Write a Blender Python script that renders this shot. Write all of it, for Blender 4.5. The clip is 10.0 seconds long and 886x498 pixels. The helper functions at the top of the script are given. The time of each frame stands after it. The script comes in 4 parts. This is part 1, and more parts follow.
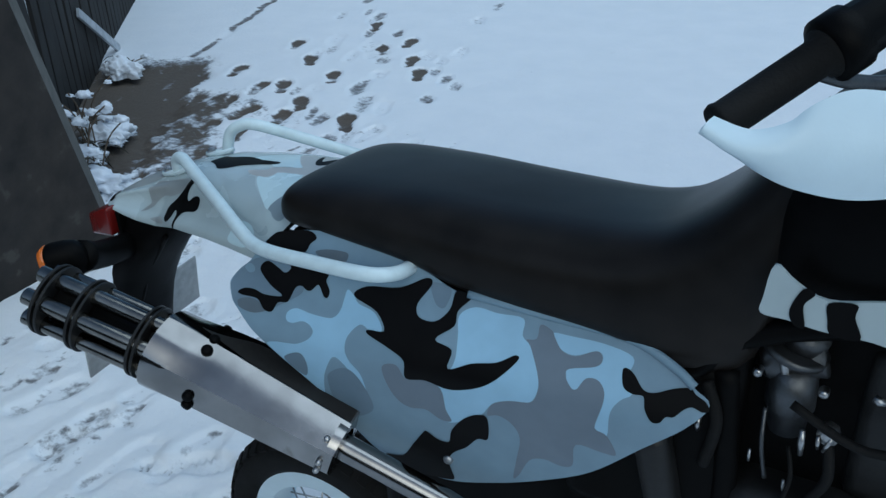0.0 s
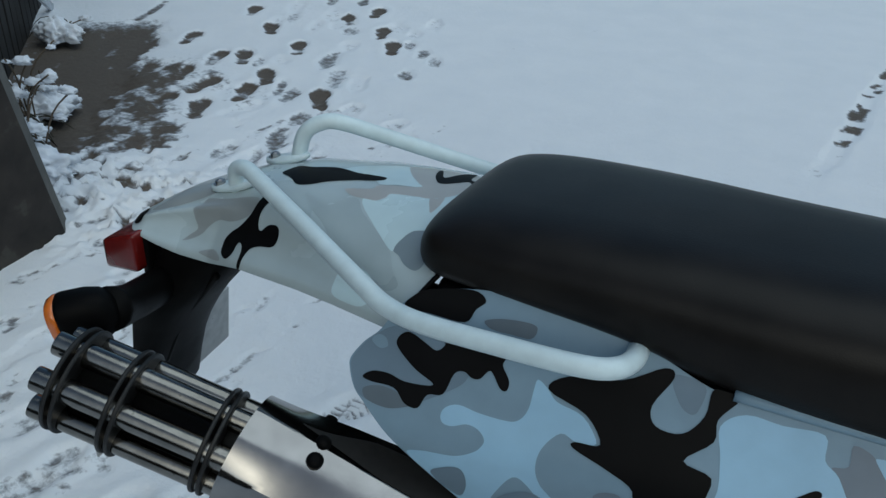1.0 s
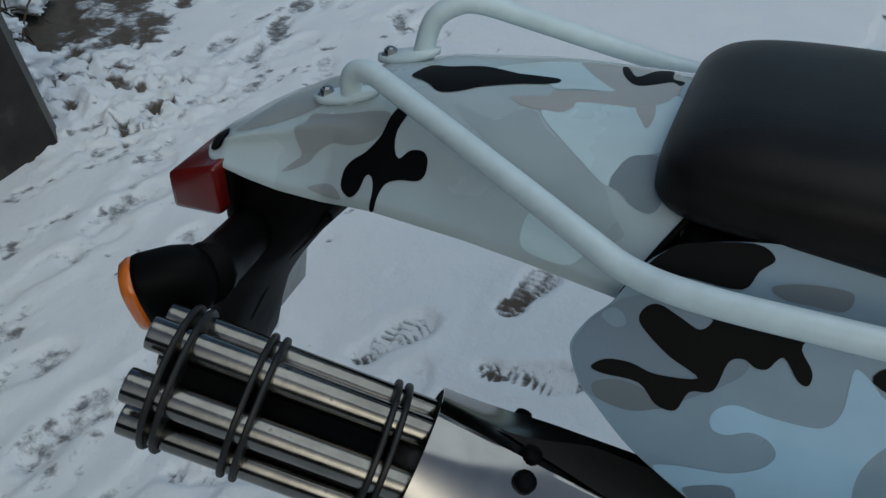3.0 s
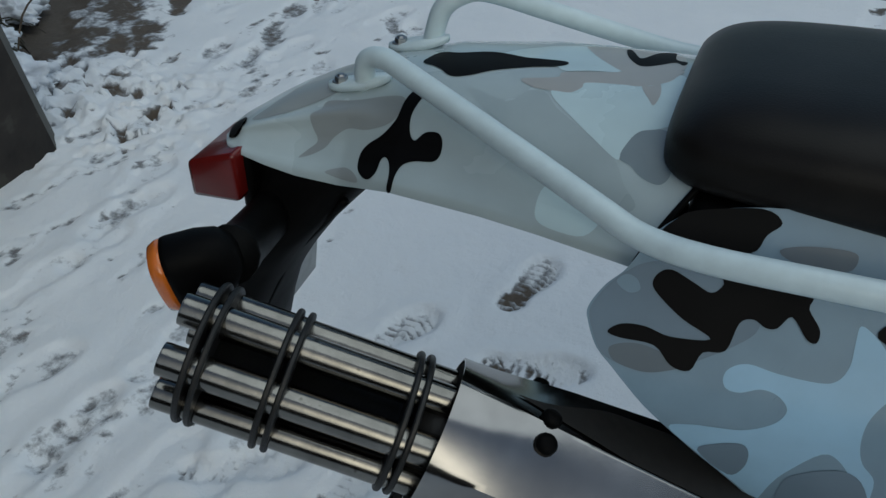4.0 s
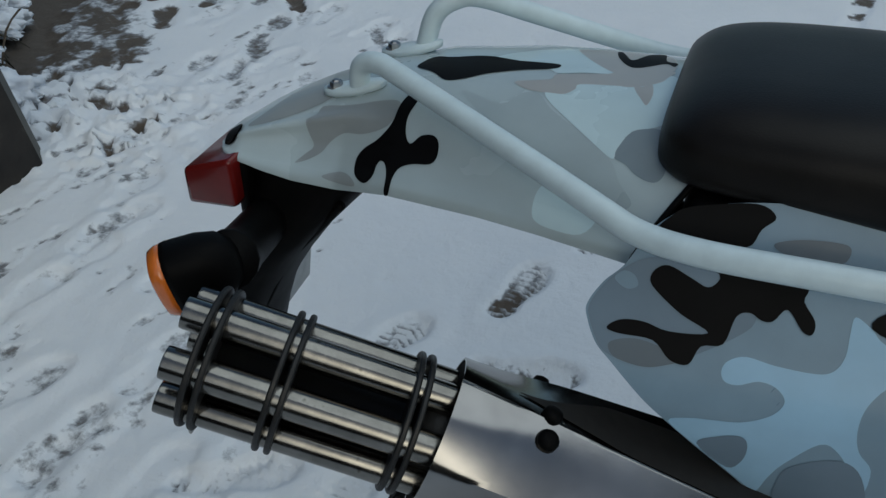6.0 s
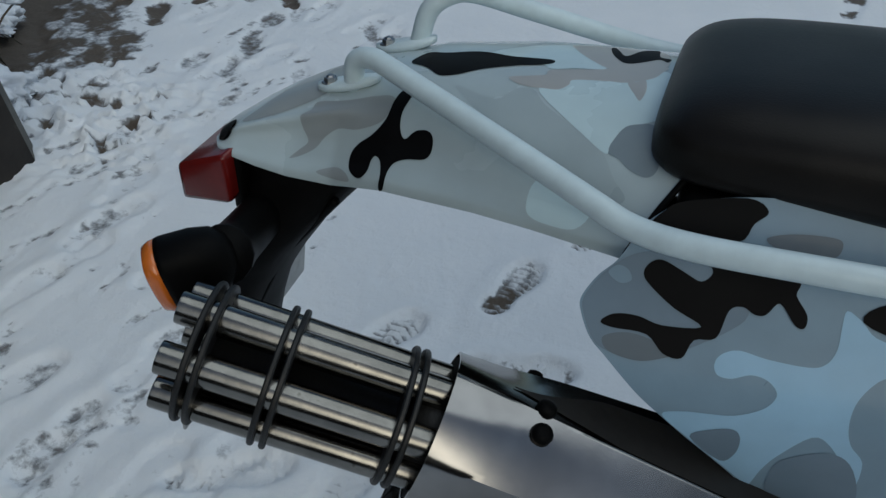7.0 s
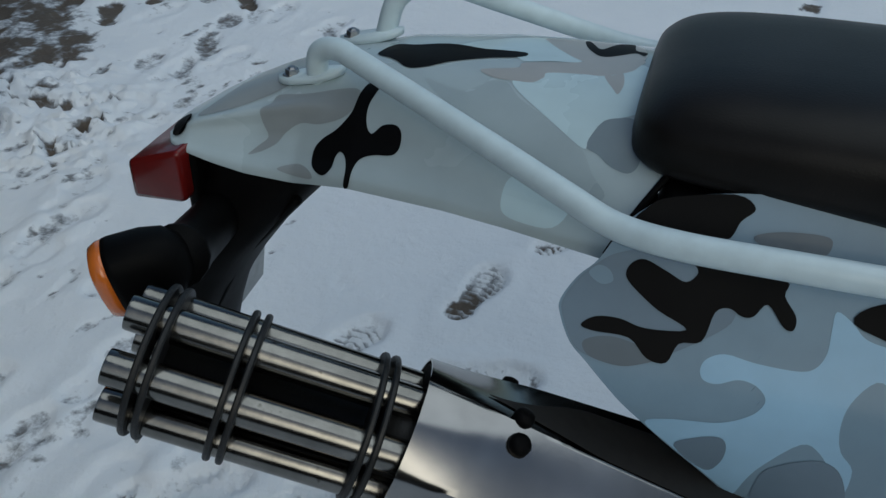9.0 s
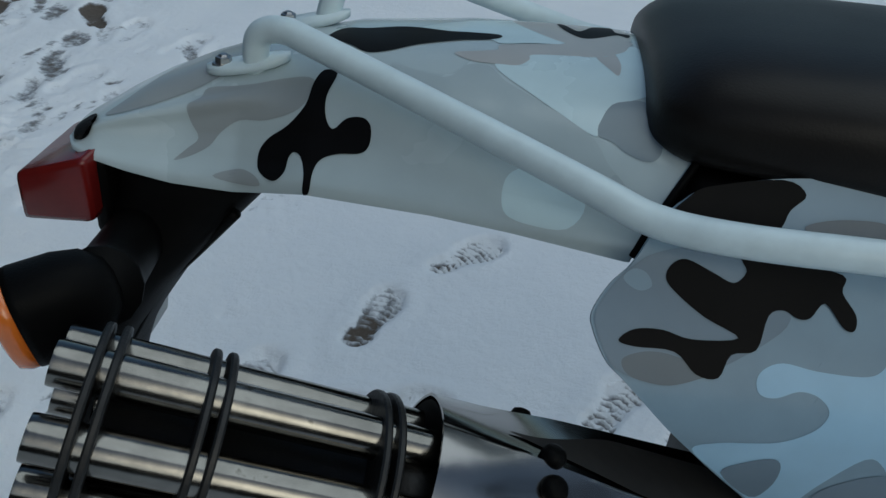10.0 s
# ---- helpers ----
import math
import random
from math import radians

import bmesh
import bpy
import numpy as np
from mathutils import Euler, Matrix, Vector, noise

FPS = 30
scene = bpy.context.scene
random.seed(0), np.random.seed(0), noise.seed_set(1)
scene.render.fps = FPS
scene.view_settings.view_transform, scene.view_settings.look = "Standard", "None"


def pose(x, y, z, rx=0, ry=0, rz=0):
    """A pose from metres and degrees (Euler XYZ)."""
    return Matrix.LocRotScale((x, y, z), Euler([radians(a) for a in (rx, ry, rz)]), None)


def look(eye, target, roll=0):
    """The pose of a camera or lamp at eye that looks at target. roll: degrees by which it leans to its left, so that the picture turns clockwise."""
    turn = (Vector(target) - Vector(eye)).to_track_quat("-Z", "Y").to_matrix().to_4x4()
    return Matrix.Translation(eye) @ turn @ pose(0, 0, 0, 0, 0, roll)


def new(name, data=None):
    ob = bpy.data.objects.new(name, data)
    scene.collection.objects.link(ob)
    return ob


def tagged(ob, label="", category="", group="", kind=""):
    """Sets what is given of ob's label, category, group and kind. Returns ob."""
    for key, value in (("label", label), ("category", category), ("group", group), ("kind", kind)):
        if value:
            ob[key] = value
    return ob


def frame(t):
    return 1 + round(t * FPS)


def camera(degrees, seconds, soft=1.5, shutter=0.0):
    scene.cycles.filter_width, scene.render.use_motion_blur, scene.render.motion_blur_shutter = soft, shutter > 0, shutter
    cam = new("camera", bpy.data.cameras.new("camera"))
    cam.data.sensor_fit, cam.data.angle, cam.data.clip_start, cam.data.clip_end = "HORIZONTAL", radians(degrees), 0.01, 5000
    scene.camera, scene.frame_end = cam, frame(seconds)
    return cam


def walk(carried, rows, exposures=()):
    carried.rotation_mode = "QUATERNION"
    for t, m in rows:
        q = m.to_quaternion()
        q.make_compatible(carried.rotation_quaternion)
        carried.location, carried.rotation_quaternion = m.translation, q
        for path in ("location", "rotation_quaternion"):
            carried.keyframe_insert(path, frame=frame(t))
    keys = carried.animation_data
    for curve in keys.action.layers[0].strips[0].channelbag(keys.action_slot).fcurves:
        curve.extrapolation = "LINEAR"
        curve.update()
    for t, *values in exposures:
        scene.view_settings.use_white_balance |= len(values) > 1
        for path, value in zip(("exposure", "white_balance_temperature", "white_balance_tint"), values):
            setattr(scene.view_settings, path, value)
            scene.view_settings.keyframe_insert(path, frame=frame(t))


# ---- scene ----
cam = camera(55.0, 10.0, soft=1.45)
PATH = [
    (0, (0.8997, -1.0294, 1.6632), (0.4626, -0.2676, 1.1850), -1.62),
    (0.5, (0.6524, -0.9520, 1.6132), (0.2827, -0.1568, 1.1325), 1.73),
    (1, (0.4458, -0.8323, 1.5624), (0.0942, -0.0443, 1.0570), 1.86),
    (1.5, (0.3084, -0.7357, 1.5291), (-0.0455, 0.0425, 1.0102), -1.13),
    (2, (0.2074, -0.7029, 1.5143), (-0.1293, 0.0664, 0.9713), 0.11),
    (2.5, (0.1709, -0.6809, 1.4668), (-0.1258, 0.0514, 0.8537), 1.41),
    (4, (0.1560, -0.7308, 1.4516), (-0.1327, 0.0097, 0.8447), 0.39),
    (4.5, (0.1483, -0.7422, 1.4514), (-0.1318, 0.0043, 0.8479), 0.56),
    (5, (0.1478, -0.7444, 1.4514), (-0.1311, 0.0054, 0.8515), 0.30),
    (5.5, (0.1489, -0.7443, 1.4502), (-0.1289, 0.0088, 0.8538), 0.19),
    (7, (0.1502, -0.7478, 1.4483), (-0.1181, 0.0070, 0.8496), 0.49),
    (7.5, (0.1483, -0.7507, 1.4488), (-0.1146, 0.0047, 0.8486), 0.66),
    (8, (0.1448, -0.7543, 1.4476), (-0.1122, 0.0026, 0.8468), 1.19),
    (8.5, (0.1399, -0.7473, 1.4424), (-0.1083, 0.0128, 0.8419), 1.58),
    (9, (0.1323, -0.7236, 1.4205), (-0.0919, 0.0509, 0.8289), 2.38),
    (9.5, (0.1052, -0.6920, 1.3831), (-0.0680, 0.1067, 0.8068), 3.04),
    (10, (0.0204, -0.6624, 1.3429), (-0.0457, 0.1644, 0.7842), 6.21),
]
walk(cam, [(t, look(eye, target, roll)) for t, eye, target, roll in PATH],
     exposures=[(0.0, 0.36, 5100, -4), (0.6, 0.28, 5350, -4), (1.2, 0.12, 5650, -4), (2.5, -0.06, 5800, -2), (4.5, -0.07, 5800, -3),
                (8.5, -0.07, 5800, 0), (9.5, -0.05, 5550, -4), (10.0, -0.03, 5650, -3)])

# ---- light: an overcast winter afternoon ----
world = bpy.data.worlds.new("winter_sky")
scene.world = world
world.use_nodes = True
wn, wl = world.node_tree.nodes, world.node_tree.links
sky = wn.new("ShaderNodeTexSky")
sky.sky_type, sky.sun_disc = "NISHITA", False
sky.sun_elevation, sky.sun_rotation = radians(32), radians(150)
sky.dust_density = 3.0
wl.new(sky.outputs[0], wn["Background"].inputs[0])
wn["Background"].inputs[1].default_value = 0.075
sun_data = bpy.data.lights.new("sun", "SUN")
sun_data.energy, sun_data.angle, sun_data.color = 0.9, radians(60), (1.0, 0.96, 0.92)
sun = new("sun", sun_data)
sun.matrix_world = look((2.0, 1.5, 6.0), (0, 0, 0))


# ---- materials ----
def mat(name, color, rough=0.5, metal=0.0, var=0.12, scale=40.0, bump=0.0, bscale=300.0, rvar=0.1, second=None, amount=0.0, coat=0.0, spec=None):
    """Principled surface with fine and broad variation of colour, gloss and relief."""
    m = bpy.data.materials.new(name)
    m.use_nodes = True
    n, l = m.node_tree.nodes, m.node_tree.links
    b = n["Principled BSDF"]
    tc = n.new("ShaderNodeTexCoord")
    big, fine = n.new("ShaderNodeTexNoise"), n.new("ShaderNodeTexNoise")
    big.inputs["Scale"].default_value, fine.inputs["Scale"].default_value = scale * 0.18, scale
    big.inputs["Detail"].default_value = fine.inputs["Detail"].default_value = 5
    for q in (big, fine):
        l.new(tc.outputs["Object"], q.inputs["Vector"])
    add = n.new("ShaderNodeMath")
    add.operation = "MULTIPLY"
    l.new(big.outputs[0], add.inputs[0]), l.new(fine.outputs[0], add.inputs[1])
    mr = n.new("ShaderNodeMapRange")
    mr.inputs[1].default_value, mr.inputs[2].default_value = 0.12, 0.42
    mr.inputs[3].default_value, mr.inputs[4].default_value = 1 - var, 1 + var
    l.new(add.outputs[0], mr.inputs[0])
    mix = n.new("ShaderNodeMix")
    mix.data_type, mix.blend_type = "RGBA", "MULTIPLY"
    mix.inputs["Factor"].default_value = 1
    mix.inputs["A"].default_value = (*color, 1)
    l.new(mr.outputs[0], mix.inputs["B"])
    out = mix.outputs["Result"]
    if second:
        th = n.new("ShaderNodeMapRange")
        th.inputs[1].default_value, th.inputs[2].default_value = 0.68 - amount, 0.74 - amount
        l.new(fine.outputs[0], th.inputs[0])
        mx = n.new("ShaderNodeMix")
        mx.data_type = "RGBA"
        l.new(th.outputs[0], mx.inputs["Factor"])
        l.new(out, mx.inputs["A"])
        mx.inputs["B"].default_value = (*second, 1)
        out = mx.outputs["Result"]
    l.new(out, b.inputs["Base Color"])
    rr = n.new("ShaderNodeMapRange")
    rr.inputs[1].default_value, rr.inputs[2].default_value = 0.3, 0.7
    rr.inputs[3].default_value, rr.inputs[4].default_value = max(rough - rvar, 0.02), min(rough + rvar, 1)
    l.new(big.outputs[0], rr.inputs[0])
    l.new(rr.outputs[0], b.inputs["Roughness"])
    b.inputs["Metallic"].default_value = metal
    b.inputs["Coat Weight"].default_value = coat
    if spec is not None:
        b.inputs["Specular IOR Level"].default_value = spec
    if bump:
        bn = n.new("ShaderNodeTexNoise")
        bn.inputs["Scale"].default_value = bscale
        l.new(tc.outputs["Object"], bn.inputs["Vector"])
        bp = n.new("ShaderNodeBump")
        bp.inputs["Strength"].default_value, bp.inputs["Distance"].default_value = bump, 0.002
        l.new(bn.outputs[0], bp.inputs["Height"])
        l.new(bp.outputs[0], b.inputs["Normal"])
    return m


M_MID = mat("slate_blue_paint", (0.200, 0.285, 0.360), 0.46, var=0.08, scale=25, coat=0.12, spec=0.28, bump=0.03)
M_DEEP = mat("deep_slate_paint", (0.115, 0.142, 0.168), 0.46, var=0.08, scale=25, coat=0.12, spec=0.28)
M_SLATE = mat("grey_blue_paint", (0.150, 0.205, 0.262), 0.46, var=0.08, scale=25, coat=0.12, spec=0.28)
M_PAINT = mat("pale_blue_paint", (0.33, 0.51, 0.67), 0.46, var=0.07, scale=25, coat=0.12, spec=0.28, bump=0.03)
M_COWL = mat("pale_grey_paint", (0.415, 0.485, 0.505), 0.24, var=0.05, scale=25, coat=0.5, bump=0.03)
M_DULL = mat("dull_grey_paint", (0.275, 0.30, 0.305), 0.3, var=0.06, scale=25, coat=0.4)
M_HAZE = mat("hazy_grey_paint", (0.345, 0.405, 0.425), 0.28, var=0.06, scale=25, coat=0.4)
M_GREY = mat("mid_grey_paint", (0.155, 0.19, 0.235), 0.46, var=0.08, scale=25, coat=0.12, spec=0.28)
M_DARKGREY = mat("dark_grey_paint", (0.20, 0.245, 0.275), 0.38, var=0.06, scale=25, coat=0.25)
M_ICE = mat("ice_blue_paint", (0.53, 0.655, 0.69), 0.24, var=0.05, scale=25, coat=0.35)
M_WARM = mat("warm_grey_paint", (0.38, 0.38, 0.37), 0.36, var=0.06, scale=25, coat=0.3)
M_BLACK = mat("black_paint", (0.0035, 0.0034, 0.0036), 0.5, var=0.2, scale=30, spec=0.08)
M_RAIL = mat("chipped_white_enamel", (0.62, 0.73, 0.77), 0.38, var=0.08, scale=60, bump=0.08, bscale=120, second=(0.30, 0.30, 0.28), amount=-0.06)
M_GUARD = mat("white_plastic", (0.60, 0.72, 0.80), 0.42, var=0.06, scale=20, bump=0.04)
M_SEAT = mat("black_vinyl", (0.0112, 0.0098, 0.0088), 0.40, var=0.45, scale=16, bump=0.10, bscale=500, rvar=0.08, spec=0.15)
M_PLASTIC = mat("black_plastic", (0.003, 0.003, 0.0031), 0.5, var=0.25, scale=40, bump=0.15, bscale=600, spec=0.06)
M_RUBBER = mat("black_rubber", (0.006, 0.006, 0.006), 0.75, var=0.3, scale=60, bump=0.4, bscale=400, spec=0.2)
M_STEEL = mat("stained_stainless_steel", (0.30, 0.292, 0.285), 0.17, 1.0, var=0.28, scale=16, bump=0.03, bscale=45, rvar=0.07, second=(0.19, 0.175, 0.16), amount=0.04)
M_TUBE = mat("polished_steel_tube", (0.205, 0.197, 0.180), 0.18, 1.0, var=0.25, scale=60, bump=0.06, bscale=120, rvar=0.08, second=(0.09, 0.085, 0.07), amount=0.0)
M_DISC = mat("blackened_steel", (0.012, 0.012, 0.012), 0.5, 0.3, var=0.3, scale=80, bump=0.2, bscale=300)
M_ALLOY = mat("cast_aluminium", (0.10, 0.104, 0.11), 0.42, 0.9, var=0.25, scale=60, bump=0.25, bscale=250)
M_BOLT = mat("zinc_bolt", (0.42, 0.42, 0.42), 0.35, 1.0, var=0.2, scale=200)
# Soot inside the pipes, and the black of the painted reflection strip.
M_SOOT_REFLECTION = mat("soot_and_reflection_black", (0.012, 0.011, 0.010), 0.8, 0.0, var=0.3, scale=100)
M_RED = mat("red_lens", (0.125, 0.008, 0.007), 0.3, var=0.15, scale=60, coat=0.25, spec=0.3)
M_ORANGE = mat("orange_lens", (0.62, 0.16, 0.02), 0.22, var=0.12, scale=80, coat=0.6)
M_PLATE = mat("grey_plate_back", (0.42, 0.43, 0.43), 0.5, 0.2, var=0.2, scale=60, second=(0.1, 0.1, 0.1), amount=0.02)
M_CONCRETE = mat("dark_concrete", (0.020, 0.0165, 0.014), 0.8, var=0.7, scale=9, bump=0.9, bscale=45, second=(0.048, 0.043, 0.037), amount=0.08)
M_EDGE = mat("pale_concrete_edge", (0.10, 0.094, 0.082), 0.85, var=0.35, scale=14, bump=0.5, bscale=60)
M_WOOD = mat("dark_weathered_wood", (0.0105, 0.0088, 0.0075), 0.85, var=0.5, scale=12, bump=0.5, bscale=40)
M_BOARD = mat("whitewashed_board", (0.45, 0.47, 0.5), 0.8, var=0.2, scale=20)
M_STEM = mat("dry_stem", (0.12, 0.09, 0.06), 0.9, var=0.3, scale=60)
M_LEAF = mat("wilted_leaf", (0.035, 0.032, 0.018), 0.8, var=0.4, scale=50)
M_CLUMP = mat("fresh_snow_cap", (0.80, 0.83, 0.88), 0.7, var=0.04, scale=30, bump=0.5, bscale=60)

# snow over soil: the share of bare soil is carried by the ground's own attribute
M_GROUND = bpy.data.materials.new("trodden_snow_over_soil")
M_GROUND.use_nodes = True
gn, gl = M_GROUND.node_tree.nodes, M_GROUND.node_tree.links
gb = gn["Principled BSDF"]
gt = gn.new("ShaderNodeTexCoord")


def gnoise(scale, detail=6, rough=0.6):
    q = gn.new("ShaderNodeTexNoise")
    q.inputs["Scale"].default_value, q.inputs["Detail"].default_value, q.inputs["Roughness"].default_value = scale, detail, rough
    gl.new(gt.outputs["Object"], q.inputs["Vector"])
    return q


ga = gn.new("ShaderNodeAttribute")
ga.attribute_name = "bare"
g1, g2, g3 = gnoise(26, 8, 0.7), gnoise(3.5), gnoise(90, 4)
gm = gn.new("ShaderNodeMath")
gm.operation = "ADD"
gl.new(ga.outputs["Fac"], gm.inputs[0]), gl.new(g1.outputs[0], gm.inputs[1])
gr = gn.new("ShaderNodeMapRange")
gr.inputs[1].default_value, gr.inputs[2].default_value = 0.78, 1.14
gl.new(gm.outputs[0], gr.inputs[0])
soil = gn.new("ShaderNodeMix")
soil.data_type = "RGBA"
soil.inputs["A"].default_value, soil.inputs["B"].default_value = (0.052, 0.040, 0.031, 1), (0.13, 0.108, 0.086, 1)
gl.new(g3.outputs[0], soil.inputs["Factor"])
white = gn.new("ShaderNodeMix")
white.data_type = "RGBA"
white.inputs["A"].default_value, white.inputs["B"].default_value = (0.72, 0.755, 0.80, 1), (0.84, 0.86, 0.89, 1)
gl.new(g2.outputs[0], white.inputs["Factor"])
half = []
for lo, hi in ((0.0, 0.55), (0.45, 1.0)):
    q = gn.new("ShaderNodeMapRange")
    q.inputs[1].default_value, q.inputs[2].default_value = lo, hi
    gl.new(gr.outputs[0], q.inputs[0])
    half.append(q)
wet = gn.new("ShaderNodeMix")
wet.data_type = "RGBA"
wet.inputs["B"].default_value = (0.27, 0.285, 0.31, 1)
gl.new(half[0].outputs[0], wet.inputs["Factor"]), gl.new(white.outputs["Result"], wet.inputs["A"])
gx = gn.new("ShaderNodeMix")
gx.data_type = "RGBA"
gl.new(half[1].outputs[0], gx.inputs["Factor"])
gl.new(wet.outputs["Result"], gx.inputs["A"]), gl.new(soil.outputs["Result"], gx.inputs["B"])
gl.new(gx.outputs["Result"], gb.inputs["Base Color"])
gb.inputs["Roughness"].default_value = 0.75
gbp = gn.new("ShaderNodeBump")
gbp.inputs["Strength"].default_value, gbp.inputs["Distance"].default_value = 0.6, 0.012
gl.new(g1.outputs[0], gbp.inputs["Height"])
gl.new(gbp.outputs[0], gb.inputs["Normal"])


# ---- helpers for meshes ----
def finish(bm, name, material, smooth=True):
    me = bpy.data.meshes.new(name)
    bmesh.ops.recalc_face_normals(bm, faces=bm.faces)
    bm.to_mesh(me)
    bm.free()
    if material:
        me.materials.append(material)
    if smooth:
        me.polygons.foreach_set("use_smooth", [True] * len(me.polygons))
    return me


def part(name, bm, material, parent=None, label="", smooth=True):
    ob = new(name, finish(bm, name, material, smooth))
    ob.parent = parent
    return tagged(ob, label) if label else ob


def sharp(ob, angle=35):
    ob.data.set_sharp_from_angle(angle=radians(angle))
    return ob


def sheet(ob, thick, offset, rim=None):
    """Gives an open surface its thickness, with a crisp and, if wanted, darker edge."""
    bm = bmesh.new()
    bm.from_mesh(ob.data)
    for e in bm.edges:
        if e.is_boundary:
            e.smooth = False
    bm.to_mesh(ob.data)
    bm.free()
    mod = ob.modifiers.new("thickness", "SOLIDIFY")
    mod.thickness, mod.offset = thick, offset
    if rim:
        ob.data.materials.append(rim)
        mod.material_offset_rim = 1
        mod.material_offset = 1


def spline(points, steps=6, closed=False):
    """Catmull-Rom through the points."""
    p = [Vector(q) for q in points]
    n, out = len(p), []
    for i in range(n if closed else n - 1):
        a, b, c, d = (p[(i + k) % n] if closed else p[min(max(i + k, 0), n - 1)] for k in (-1, 0, 1, 2))
        for s in range(steps):
            t = s / steps
            out.append(0.5 * ((2 * b) + (c - a) * t + (2 * a - 5 * b + 4 * c - d) * t * t + (3 * b - a - 3 * c + d) * t ** 3))
    return out if closed else out + [p[-1]]


def loft(rings, bm=None, caps=True, closed=True):
    bm = bm or bmesh.new()
    rows = [[bm.verts.new(v) for v in r] for r in rings]
    n = len(rows[0])
    for a, b in zip(rows, rows[1:]):
        for i in range(n if closed else n - 1):
            bm.faces.new((a[i], a[(i + 1) % n], b[(i + 1) % n], b[i]))
    if caps and closed:
        bm.faces.new(rows[0][::-1]), bm.faces.new(rows[-1])
    return bm


def frame_at(axis):
    axis = axis.normalized()
    side = axis.cross(Vector((0, 0, 1)) if abs(axis.z) < 0.9 else Vector((1, 0, 0))).normalized()
    return side, axis.cross(side).normalized()


def tube(points, radius, sides=16, bm=None, caps=True):
    """A round bar along points; radius is a number or one for each point."""
    p = [Vector(q) for q in points]
    rad = radius if isinstance(radius, (list, tuple)) else [radius] * len(p)
    rings, side = [], None
    for i, q in enumerate(p):
        ax = (p[min(i + 1, len(p) - 1)] - p[max(i - 1, 0)]).normalized()
        if side is None:
            side, _ = frame_at(ax)
        side = (side - ax * side.dot(ax)).normalized()
        up = ax.cross(side)
        rings.append([q + rad[i] * (math.cos(a) * side + math.sin(a) * up) for a in (2 * math.pi * k / sides for k in range(sides))])
    return loft(rings, bm, caps)


def turned(a, b, profile, sides=24, bm=None, caps=True):
    """A body of revolution on the line a to b; profile: (share of the way, radius)."""
    a, b = Vector(a), Vector(b)
    side, up = frame_at(b - a)
    rings = [[a.lerp(b, t) + r * (math.cos(w) * side + math.sin(w) * up) for w in (2 * math.pi * k / sides for k in range(sides))] for t, r in profile]
    return loft(rings, bm, caps)


def block(lo, hi, bevel=0.004, bm=None):
    b = bm or bmesh.new()
    made = bmesh.ops.create_cube(b, size=1)["verts"]
    lo, hi = Vector(lo), Vector(hi)
    for v in made:
        v.co = Vector(((lo[i] + hi[i]) / 2 + v.co[i] * (hi[i] - lo[i]) for i in range(3)))
    if bevel:
        edges = list({e for v in made for e in v.link_edges})
        bmesh.ops.bevel(b, geom=edges, offset=bevel, segments=2, affect="EDGES", profile=0.6)
    return b


def between(rows, x):
    r = np.array(rows)
    return [float(np.interp(x, r[:, 0], r[:, i])) for i in range(1, r.shape[1])]


def decal(name, outline, place, material, parent, cell=0.007, steps=4):
    """A painted patch of the given outline, laid on a curved surface: place(u, v) gives the surface point."""
    flat = spline([(u, v, 0) for u, v in outline], steps, True)
    bm = bmesh.new()
    vs = [bm.verts.new(q) for q in flat]
    es = [bm.edges.new((vs[i], vs[(i + 1) % len(vs)])) for i in range(len(vs))]
    bmesh.ops.triangle_fill(bm, use_beauty=True, edges=es)
    for _ in range(7):
        long = [e for e in bm.edges if (place(*e.verts[0].co.xy) - place(*e.verts[1].co.xy)).length > cell]
        if not long:
            break
        bmesh.ops.subdivide_edges(bm, edges=long, cuts=1)
        bmesh.ops.triangulate(bm, faces=[f for f in bm.faces if len(f.verts) > 3])
    for v in bm.verts:
        v.co = place(v.co.x, v.co.y)
    return part(name, bm, material, parent)


# ---- ground ----
def graded(fine_lo, fine_hi, fine, mid_lo, mid_hi, mid, far):
    xs = [*np.arange(fine_lo, fine_hi, fine)]
    xs = [*np.arange(mid_lo, fine_lo, mid)] + xs + [*np.arange(fine_hi, mid_hi, mid)]
    step, lo, hi = mid, [], []
    a, b = mid_lo, mid_hi
    while b < far:
        step *= 1.35
        a, b = a - step, b + step
        lo.append(a), hi.append(b)
    return np.array(lo[::-1] + xs + hi)


PRINTS_FAR = [(-2.51, 2.28, 20), (-2.30, 2.29, 50), (-2.49, 2.57, -30), (-2.72, 2.68, 35), (-2.72, 2.97, 15), (-2.60, 3.06, 60),
              (-3.10, 3.21, 10), (-2.80, 3.63, 60), (-2.29, 2.85, 65), (-2.25, 2.59, 30), (-3.14, 3.92, 30), (-2.90, 4.63, 40),
              (-2.13, 3.88, 20), (-1.93, 3.64, 30), (-2.47, 4.06, 70), (-2.39, 4.30, 10), (-2.42, 3.36, 40), (-1.85, 2.70, 60)]
PRINTS_CLEAR = [(-0.268, 0.985, 76), (-0.07, 1.31, 48), (-0.515, 0.675, 62), (-0.165, 0.685, 14), (0.335, 0.81, 62), (0.48, 0.725, 60), (-0.66, 0.18, 30), (-0.43, 0.21, 70)]
